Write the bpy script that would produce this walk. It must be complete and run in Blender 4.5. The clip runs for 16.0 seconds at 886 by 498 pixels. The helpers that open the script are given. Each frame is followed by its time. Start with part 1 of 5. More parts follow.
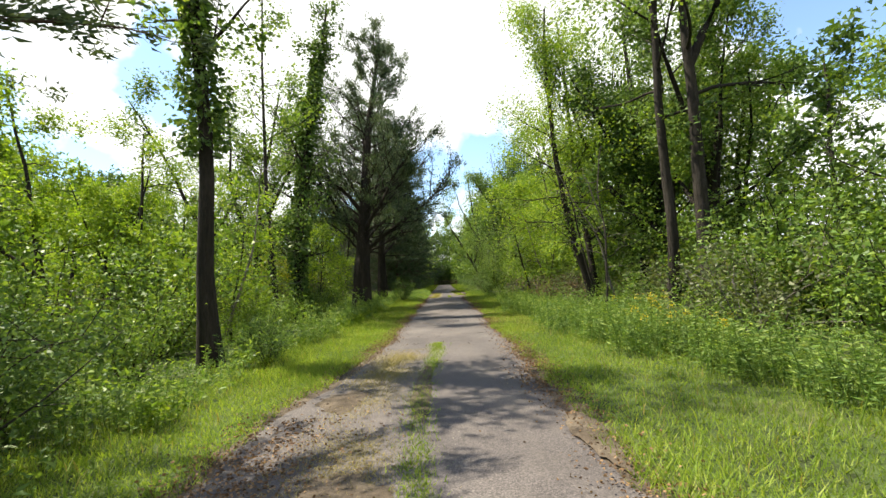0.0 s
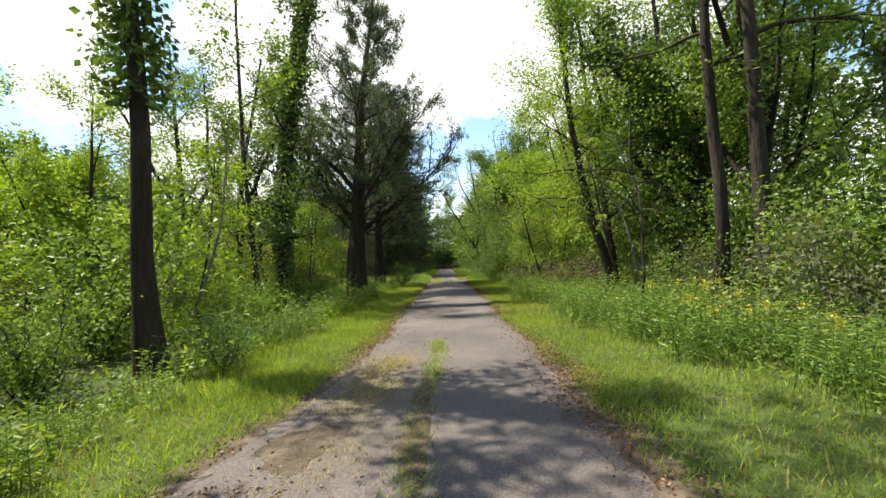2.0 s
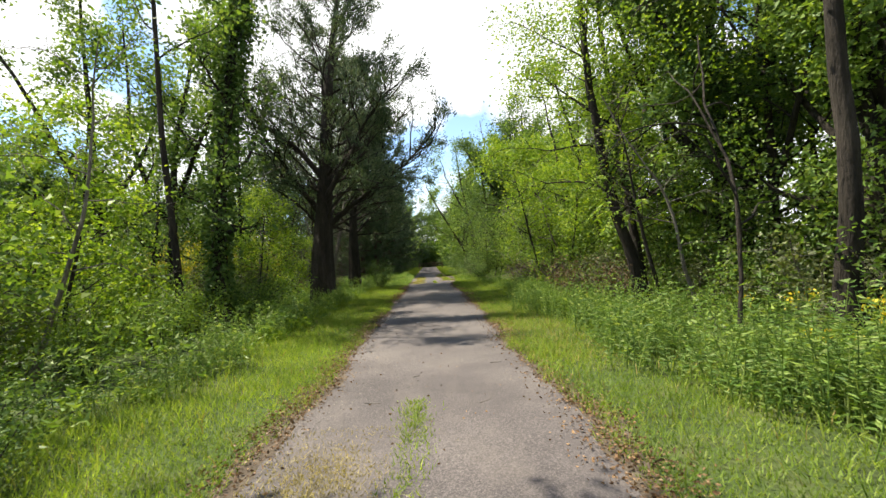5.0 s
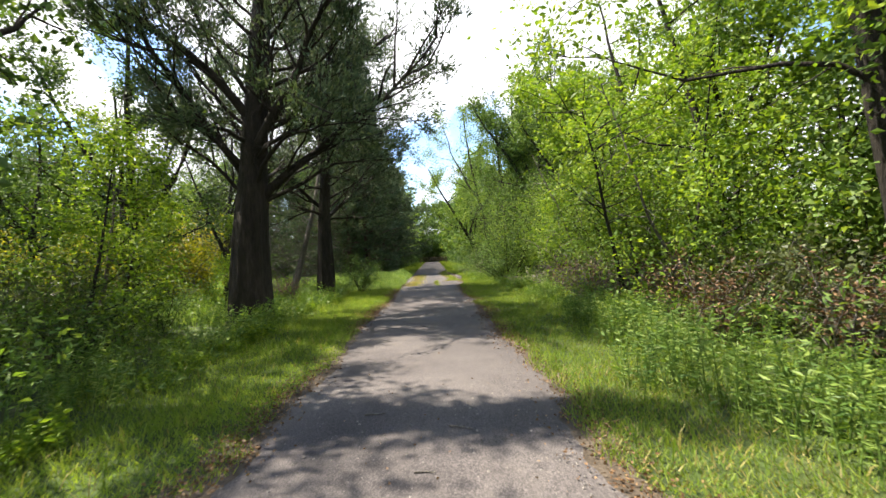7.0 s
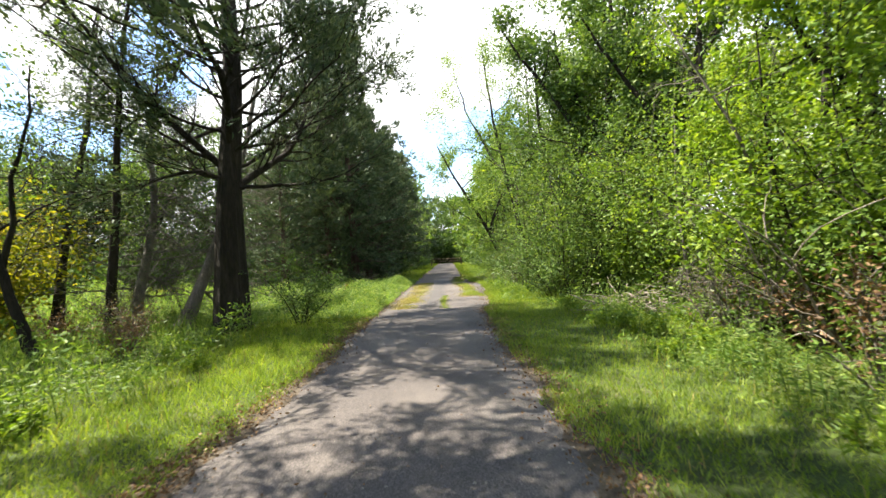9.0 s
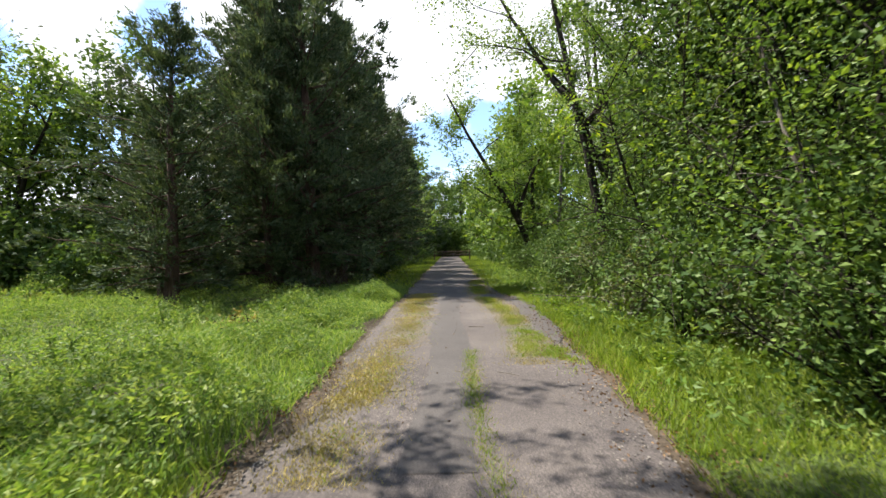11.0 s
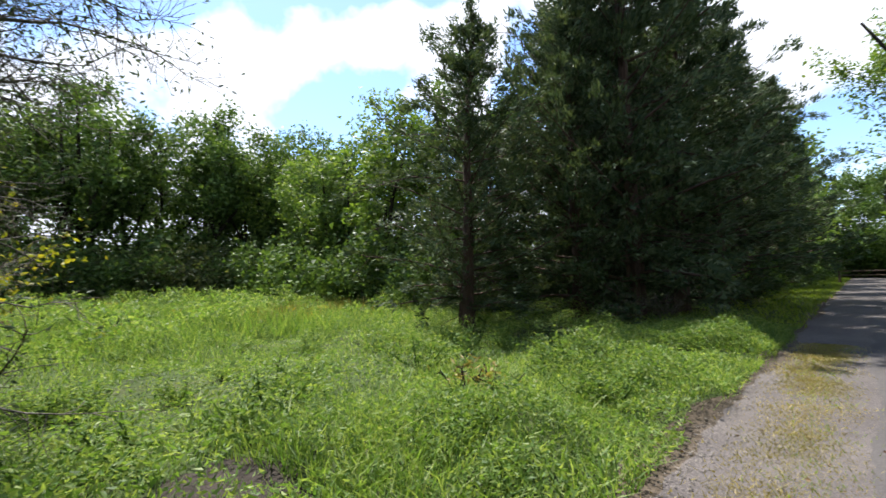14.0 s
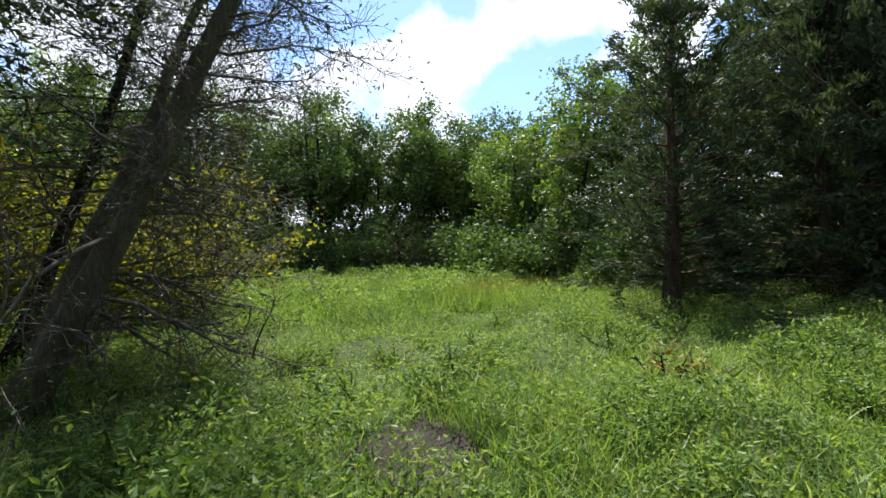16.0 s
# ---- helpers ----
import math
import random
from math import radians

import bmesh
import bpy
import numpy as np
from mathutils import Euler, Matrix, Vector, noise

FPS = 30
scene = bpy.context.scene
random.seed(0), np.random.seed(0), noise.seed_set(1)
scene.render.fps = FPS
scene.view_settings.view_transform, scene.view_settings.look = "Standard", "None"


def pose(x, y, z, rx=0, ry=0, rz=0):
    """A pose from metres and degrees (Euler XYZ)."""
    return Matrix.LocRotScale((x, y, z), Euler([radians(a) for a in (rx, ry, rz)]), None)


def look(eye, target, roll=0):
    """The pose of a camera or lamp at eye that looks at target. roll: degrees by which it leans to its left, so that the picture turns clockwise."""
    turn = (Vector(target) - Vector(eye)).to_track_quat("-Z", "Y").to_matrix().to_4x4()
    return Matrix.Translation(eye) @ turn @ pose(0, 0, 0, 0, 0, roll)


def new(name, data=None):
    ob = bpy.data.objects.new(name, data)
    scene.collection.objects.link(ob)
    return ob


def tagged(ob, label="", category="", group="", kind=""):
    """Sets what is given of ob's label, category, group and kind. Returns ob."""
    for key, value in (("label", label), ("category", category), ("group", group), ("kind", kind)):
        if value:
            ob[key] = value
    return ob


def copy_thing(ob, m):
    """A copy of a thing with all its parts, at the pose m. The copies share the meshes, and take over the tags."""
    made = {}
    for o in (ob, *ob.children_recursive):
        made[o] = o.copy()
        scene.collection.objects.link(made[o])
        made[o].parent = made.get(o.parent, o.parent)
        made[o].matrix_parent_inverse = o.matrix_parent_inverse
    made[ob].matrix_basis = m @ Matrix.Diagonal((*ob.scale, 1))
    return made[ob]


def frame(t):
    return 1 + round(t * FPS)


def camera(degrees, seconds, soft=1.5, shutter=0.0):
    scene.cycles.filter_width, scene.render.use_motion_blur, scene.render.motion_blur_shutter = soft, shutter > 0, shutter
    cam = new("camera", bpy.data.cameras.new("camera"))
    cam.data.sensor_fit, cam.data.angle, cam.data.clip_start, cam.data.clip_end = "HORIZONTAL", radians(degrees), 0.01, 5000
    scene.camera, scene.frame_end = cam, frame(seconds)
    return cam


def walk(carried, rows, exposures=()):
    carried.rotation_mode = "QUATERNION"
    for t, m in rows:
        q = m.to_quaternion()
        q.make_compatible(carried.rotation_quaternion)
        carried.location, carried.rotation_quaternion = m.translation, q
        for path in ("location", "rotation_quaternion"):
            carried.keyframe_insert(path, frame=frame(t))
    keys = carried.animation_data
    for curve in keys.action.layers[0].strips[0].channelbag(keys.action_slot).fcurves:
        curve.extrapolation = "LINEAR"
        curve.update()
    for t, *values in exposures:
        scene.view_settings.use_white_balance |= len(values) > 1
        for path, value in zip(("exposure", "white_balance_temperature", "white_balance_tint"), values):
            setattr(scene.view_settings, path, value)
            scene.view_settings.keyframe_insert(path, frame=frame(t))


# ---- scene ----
cam = camera(88.0, 16.0, soft=1.5, shutter=0.12)
PATH = [
    (0.0, 0.000, 0.000, 0.835, 93.68, 2.90, 0.16),
    (0.5, -0.013, 0.243, 0.835, 93.08, 3.17, 0.58),
    (1.0, 0.013, 0.513, 0.850, 92.98, 3.08, 0.37),
    (1.5, -0.027, 0.810, 0.853, 92.09, 3.33, -0.52),
    (2.0, -0.013, 1.110, 0.830, 91.69, 3.29, 0.28),
    (2.5, -0.013, 1.406, 0.845, 91.58, 3.13, -0.53),
    (3.0, -0.041, 1.743, 0.864, 91.48, 3.26, -0.92),
    (5.5, 0.041, 3.959, 0.879, 91.08, 3.21, -1.92),
    (6.0, 0.081, 5.110, 0.860, 90.68, 3.12, -2.03),
    (6.5, 0.068, 6.245, 0.871, 90.68, 3.07, -1.13),
    (7.0, 0.121, 7.407, 0.870, 90.58, 2.97, -1.24),
    (7.5, 0.216, 8.570, 0.850, 90.78, 3.23, -2.32),
    (8.0, 0.400, 9.965, 0.838, 90.78, 3.13, -2.33),
    (8.5, 0.405, 11.412, 0.830, 90.98, 3.22, -0.32),
    (9.0, 0.310, 12.850, 0.834, 90.79, 3.27, 0.68),
    (9.5, 0.270, 14.290, 0.836, 90.60, 3.00, 0.80),
    (10.0, 0.210, 15.740, 0.838, 90.40, 2.60, 0.80),
    (10.5, 0.140, 17.190, 0.838, 90.10, 2.20, 0.90),
    (11.0, 0.070, 18.620, 0.838, 89.80, 1.80, 1.00),
    (11.3, 0.045, 19.290, 0.838, 89.65, 1.65, 1.10),
    (11.5, 0.036, 19.483, 0.837, 89.60, 1.60, 1.30),
    (12.0, 0.006, 19.814, 0.830, 89.70, 1.60, 1.90),
    (12.5, 0.008, 20.137, 0.828, 90.40, 1.70, 6.50),
    (13.0, -0.015, 20.408, 0.829, 91.20, 1.70, 13.80),
    (13.5, -0.105, 20.599, 0.826, 92.40, 1.70, 26.60),
    (14.0, -0.136, 20.729, 0.829, 93.20, 1.40, 42.60),
    (14.5, -0.130, 20.779, 0.824, 92.90, 1.10, 57.50),
    (15.0, -0.130, 20.798, 0.822, 91.50, 0.90, 65.60),
    (15.5, -0.139, 20.807, 0.822, 91.10, 1.20, 67.90),
    (16.0, -0.151, 20.817, 0.822, 91.10, 1.70, 66.50),
]
walk(cam, [(t, pose(x, y, z, rx, ry, rz)) for t, x, y, z, rx, ry, rz in PATH],
     exposures=[(0, 1.5, 7000, 7), (3, 1.45, 7000, 8), (5.5, 1.45, 6800, 9), (7, 1.8, 6700, 11), (8, 1.75, 6700, 10), (8.5, 2.1, 6750, 9), (9, 2.15, 6850, 8),
                (11.5, 1.4, 6450, 12), (13, 1.4, 6250, 13), (14.5, 1.25, 6100, 12), (16, 1.2, 6050, 13)])

# ---- light ----
SUN_TO = Vector((-0.53, 0.20, 1.0)).normalized()
elevation = math.asin(SUN_TO.z)
azimuth = math.atan2(SUN_TO.x, SUN_TO.y)
sun = new("sun", bpy.data.lights.new("sun", "SUN"))
sun.data.energy, sun.data.angle, sun.data.color = 5.0, radians(0.6), (1.0, 0.93, 0.80)
sun.matrix_world = look(SUN_TO * 40, (0, 0, 0))

world = bpy.data.worlds.new("world")
scene.world = world
world.use_nodes = True
wn, wl = world.node_tree.nodes, world.node_tree.links
wn.clear()
sky = wn.new("ShaderNodeTexSky")
sky.sky_type, sky.sun_disc = "NISHITA", False
sky.sun_elevation, sky.sun_rotation = elevation, azimuth
sky.ozone_density, sky.dust_density = 4.0, 0.4
clouds = wn.new("ShaderNodeTexNoise")
clouds.inputs["Scale"].default_value, clouds.inputs["Detail"].default_value = 2.3, 6.0
clouds.inputs["Roughness"].default_value = 0.52
cover = wn.new("ShaderNodeValToRGB")
cover.color_ramp.elements[0].position, cover.color_ramp.elements[1].position = 0.41, 0.45
tint = wn.new("ShaderNodeMix")
tint.data_type = "RGBA"
tint.inputs["B"].default_value = (4.5, 4.65, 4.85, 1)
back = wn.new("ShaderNodeBackground")
back.inputs["Strength"].default_value = 0.115
wout = wn.new("ShaderNodeOutputWorld")
# the cloud thins out overhead, and lower down in the west
ways = wn.new("ShaderNodeTexCoord")
height = wn.new("ShaderNodeVectorMath")
height.operation = "DOT_PRODUCT"
height.inputs[1].default_value = (-0.32, 0.04, 1.0)
thin = wn.new("ShaderNodeMapRange")
thin.inputs["From Min"].default_value, thin.inputs["From Max"].default_value = 0.695, 0.815
thin.inputs["To Min"].default_value, thin.inputs["To Max"].default_value = 0.02, 0.36
less = wn.new("ShaderNodeMath")
less.operation = "SUBTRACT"
wl.new(ways.outputs["Generated"], height.inputs[0])
wl.new(height.outputs["Value"], thin.inputs["Value"])
wl.new(clouds.outputs["Fac"], less.inputs[0])
wl.new(thin.outputs["Result"], less.inputs[1])
wl.new(less.outputs["Value"], cover.inputs["Fac"])
wl.new(cover.outputs["Color"], tint.inputs["Factor"])
wl.new(sky.outputs["Color"], tint.inputs["A"])
wl.new(tint.outputs["Result"], back.inputs["Color"])
wl.new(back.outputs["Background"], wout.inputs["Surface"])


# ---- materials ----
def nodes_of(name):
    m = bpy.data.materials.new(name)
    m.use_nodes = True
    nt = m.node_tree
    nt.nodes.clear()
    return m, nt.nodes, nt.links


def ramp(nodes, stops):
    r = nodes.new("ShaderNodeValToRGB")
    while len(r.color_ramp.elements) < len(stops):
        r.color_ramp.elements.new(0.5)
    for e, (p, c) in zip(r.color_ramp.elements, stops):
        e.position, e.color = p, (*c, 1)
    return r


def noise_of(nodes, links, scale, detail=4.0, rough=0.6, stretch=None):
    co = nodes.new("ShaderNodeTexCoord")
    n = nodes.new("ShaderNodeTexNoise")
    n.inputs["Scale"].default_value, n.inputs["Detail"].default_value, n.inputs["Roughness"].default_value = scale, detail, rough
    if stretch:
        mp = nodes.new("ShaderNodeMapping")
        mp.inputs["Scale"].default_value = stretch
        links.new(co.outputs["Object"], mp.inputs["Vector"])
        links.new(mp.outputs["Vector"], n.inputs["Vector"])
    else:
        links.new(co.outputs["Object"], n.inputs["Vector"])
    return n


def mixed(nodes, links, fac, a, b, mode="MIX"):
    x = nodes.new("ShaderNodeMix")
    x.data_type, x.blend_type = "RGBA", mode
    for value, slot in ((fac, "Factor"), (a, "A"), (b, "B")):
        if isinstance(value, (int, float)):
            x.inputs[slot].default_value = value
        elif isinstance(value, tuple):
            x.inputs[slot].default_value = (*value, 1)
        else:
            links.new(value, x.inputs[slot])
    return x.outputs["Result"]


def leaf_material(name, dark, mid, light, through_light=0.35, gloss=0.22):
    """Foliage: each leaf its own tone, light shining through."""
    m, n, l = nodes_of(name)
    geo = n.new("ShaderNodeNewGeometry")
    tone = ramp(n, [(0.0, dark), (0.55, mid), (1.0, light)])
    l.new(geo.outputs["Random Per Island"], tone.inputs["Fac"])
    drift = noise_of(n, l, 1.3, 2.0)
    shade = ramp(n, [(0.3, (0.72, 0.75, 0.7)), (0.7, (1.2, 1.15, 1.0))])
    l.new(drift.outputs["Fac"], shade.inputs["Fac"])
    col = mixed(n, l, 1.0, tone.outputs["Color"], shade.outputs["Color"], "MULTIPLY")
    p = n.new("ShaderNodeBsdfPrincipled")
    p.inputs["Roughness"].default_value = 0.5
    p.inputs["Specular IOR Level"].default_value = gloss
    l.new(col, p.inputs["Base Color"])
    tr = n.new("ShaderNodeBsdfTranslucent")
    warm = mixed(n, l, 1.0, col, (1.25, 1.25, 0.5), "MULTIPLY")
    l.new(warm, tr.inputs["Color"])
    mx = n.new("ShaderNodeMixShader")
    mx.inputs["Fac"].default_value = through_light
    l.new(p.outputs["BSDF"], mx.inputs[1])
    l.new(tr.outputs["BSDF"], mx.inputs[2])
    out = n.new("ShaderNodeOutputMaterial")
    l.new(mx.outputs["Shader"], out.inputs["Surface"])
    return m


def rough_material(name, stops, scale, fine, bump=0.4, rough=0.9, stretch=None, depth=0.01):
    """A matt natural surface: coarse stains times fine grain, with relief."""
    m, n, l = nodes_of(name)
    coarse = noise_of(n, l, scale, 5.0, 0.65, stretch)
    tone = ramp(n, stops)
    l.new(coarse.outputs["Fac"], tone.inputs["Fac"])
    grain = noise_of(n, l, fine, 3.0, 0.7, stretch)
    gr = ramp(n, [(0.3, (0.62, 0.62, 0.62)), (0.7, (1.3, 1.3, 1.3))])
    l.new(grain.outputs["Fac"], gr.inputs["Fac"])
    col = mixed(n, l, 1.0, tone.outputs["Color"], gr.outputs["Color"], "MULTIPLY")
    p = n.new("ShaderNodeBsdfPrincipled")
    p.inputs["Roughness"].default_value = rough
    p.inputs["Specular IOR Level"].default_value = 0.25
    l.new(col, p.inputs["Base Color"])
    b = n.new("ShaderNodeBump")
    b.inputs["Strength"].default_value, b.inputs["Distance"].default_value = bump, depth
    l.new(grain.outputs["Fac"], b.inputs["Height"])
    l.new(b.outputs["Normal"], p.inputs["Normal"])
    out = n.new("ShaderNodeOutputMaterial")
    l.new(p.outputs["BSDF"], out.inputs["Surface"])
    return m


LEAF = {
    "bright": leaf_material("bright_leaf", (0.093, 0.168, 0.021), (0.166, 0.269, 0.033), (0.292, 0.377, 0.052), 0.44),
    "mid": leaf_material("mid_leaf", (0.070, 0.134, 0.031), (0.130, 0.217, 0.046), (0.227, 0.307, 0.074), 0.38),
    "deep": leaf_material("deep_leaf", (0.043, 0.085, 0.029), (0.079, 0.138, 0.040), (0.144, 0.214, 0.069), 0.3, 0.12),
    "cedar": leaf_material("cedar_needle", (0.046, 0.075, 0.050), (0.078, 0.114, 0.073), (0.135, 0.168, 0.108), 0.17, 0.05),
    "gray": leaf_material("grey_green_leaf", (0.060, 0.081, 0.040), (0.100, 0.123, 0.062), (0.170, 0.190, 0.100), 0.35),
    "yellow": leaf_material("yellow_green_leaf", (0.126, 0.150, 0.016), (0.210, 0.225, 0.024), (0.347, 0.300, 0.040), 0.5),
    "brown": leaf_material("dry_brown_leaf", (0.06, 0.032, 0.018), (0.135, 0.076, 0.040), (0.26, 0.165, 0.095), 0.12),
    "flower": leaf_material("goldenrod_bloom", (0.357, 0.280, 0.020), (0.525, 0.420, 0.030), (0.651, 0.540, 0.060), 0.3),
    "grass": leaf_material("verge_grass", (0.108, 0.172, 0.026), (0.178, 0.270, 0.044), (0.30, 0.350, 0.085), 0.45, 0.15),
    "meadow": leaf_material("meadow_grass", (0.080, 0.158, 0.042), (0.157, 0.250, 0.072), (0.30, 0.370, 0.145), 0.47, 0.2),
    "straw": leaf_material("straw_grass", (0.150, 0.130, 0.045), (0.26, 0.220, 0.075), (0.42, 0.350, 0.150), 0.25),
}
BARK = rough_material("bark", [(0.25, (0.012, 0.010, 0.008)), (0.55, (0.029, 0.024, 0.019)), (0.8, (0.060, 0.050, 0.041))], 6, 40, 1.0, 0.95, (1, 1, 0.18), 0.03)
BARK_GREY = rough_material("grey_bark", [(0.25, (0.065, 0.056, 0.048)), (0.55, (0.14, 0.125, 0.108)), (0.8, (0.24, 0.22, 0.195))], 6, 45, 0.9, 0.95, (1, 1, 0.2), 0.02)
BARK_RED = rough_material("cedar_bark", [(0.25, (0.036, 0.022, 0.018)), (0.55, (0.08, 0.052, 0.042)), (0.8, (0.15, 0.11, 0.09))], 7, 50, 1.0, 0.95, (1, 1, 0.1), 0.02)

DEAD_WOOD = rough_material("bleached_dead_wood", [(0.25, (0.11, 0.09, 0.075)), (0.55, (0.24, 0.205, 0.17)), (0.8, (0.38, 0.34, 0.29))], 6, 45, 0.9, 0.95, (1, 1, 0.2), 0.02)


# ---- mesh helpers ----
def raw_mesh(name, verts, faces, material, smooth=True):
    """A mesh from arrays: verts (n, 3), faces (m, 3 or 4)."""
    me = bpy.data.meshes.new(name)
    verts, faces = np.asarray(verts, np.float32), np.asarray(faces, np.int32)
    me.vertices.add(len(verts))
    me.vertices.foreach_set("co", verts.ravel())
    k = faces.shape[1]
    me.loops.add(faces.size)
    me.loops.foreach_set("vertex_index", faces.ravel())
    me.polygons.add(len(faces))
    me.polygons.foreach_set("loop_start", np.arange(0, faces.size, k, dtype=np.int32))
    me.polygons.foreach_set("use_smooth", np.full(len(faces), smooth))
    me.update(calc_edges=True)
    me.materials.append(material)
    return me


def piece(name, me, parent=None, label=""):
    ob = new(name, me)
    if parent:
        ob.parent = parent
    return tagged(ob, label)


def unit(v):
    v = np.asarray(v, float)
    return v / np.maximum(np.linalg.norm(v, axis=-1, keepdims=True), 1e-9)


class Tubes:
    """Collects tapered limbs and turns them into one mesh."""

    def __init__(self):
        self.v, self.f, self.count = [], [], 0

    def add(self, pts, radii, sides):
        pts = np.asarray(pts, float)
        n = len(pts)
        d = unit(np.gradient(pts, axis=0))
        ref = np.where(np.abs(d[:, 2:3]) > 0.9, np.array([[1.0, 0, 0]]), np.array([[0, 0, 1.0]]))
        u = unit(np.cross(d, ref))
        w = np.cross(d, u)
        a = np.arange(sides) * 2 * np.pi / sides
        ring = pts[:, None] + np.asarray(radii)[:, None, None] * (u[:, None] * np.cos(a)[None, :, None] + w[:, None] * np.sin(a)[None, :, None])
        self.v.append(ring.reshape(-1, 3))
        i, j = np.meshgrid(np.arange(n - 1), np.arange(sides), indexing="ij")
        k = (j + 1) % sides
        q = np.stack([i * sides + j, i * sides + k, (i + 1) * sides + k, (i + 1) * sides + j], -1).reshape(-1, 4)
        self.f.append(q + self.count)
        self.count += n * sides

    def mesh(self, name, material):
        return raw_mesh(name, np.concatenate(self.v), np.concatenate(self.f), material)


def limb(rng, start, d, length, n=6, wob=0.12, lift=0.0):
    """A wandering line from start along d."""
    pts, d = [np.array(start, float)], unit(d)
    for _ in range(n):
        d = unit(d + rng.normal(0, wob, 3) + np.array([0, 0, lift]))
        pts.append(pts[-1] + d * length / n)
    return np.array(pts)


def along(pts, t):
    k = t * (len(pts) - 1)
    i = min(int(k), len(pts) - 2)
    return pts[i] + (pts[i + 1] - pts[i]) * (k - i), unit(pts[i + 1] - pts[i])


def leaf_arrays(rng, c, d, length, width, droop=0.25, small=False):
    """Pointed folded leaves at c along d: four corners, two faces."""
    n = len(c)
    d = unit(d + np.array([0, 0, -droop]))
    s = unit(np.cross(d, rng.normal(0, 1, (n, 3))))
    up = np.cross(s, d)
    L = (length * rng.uniform(0.6, 1.25, (n, 1)))
    W = L * width / length * 0.5
    if small:
        v = np.stack([c + s * W * 0.9, c + d * L, c + d * L * 0.25 - s * W * 1.1], 1).reshape(-1, 3)
        return v, np.arange(n * 3).reshape(n, 3)
    a = c
    b = c + d * L * 0.45 + s * W + up * W * 0.35
    e = c + d * L
    g = c + d * L * 0.45 - s * W + up * W * 0.35
    v = np.stack([a, b, e, g], 1).reshape(-1, 3)
    f = np.arange(n * 4).reshape(n, 4)
    return v, f


def leaf_mesh(rng, name, anchors, count, length, width, spread, material, droop=0.25, small=False):
    anchors = anchors[rng.uniform(0, 1, len(anchors)) < 0.6]
    c = anchors[rng.integers(0, len(anchors), count)] + rng.normal(0, spread, (count, 3))
    c[:, 2] = np.maximum(c[:, 2], 0.01)
    d = rng.normal(0, 1, (count, 3)) * np.array([1, 1, 0.6])
    v, f = leaf_arrays(rng, c, d, length, width, droop, small)
    return raw_mesh(name, v, f, material, False)


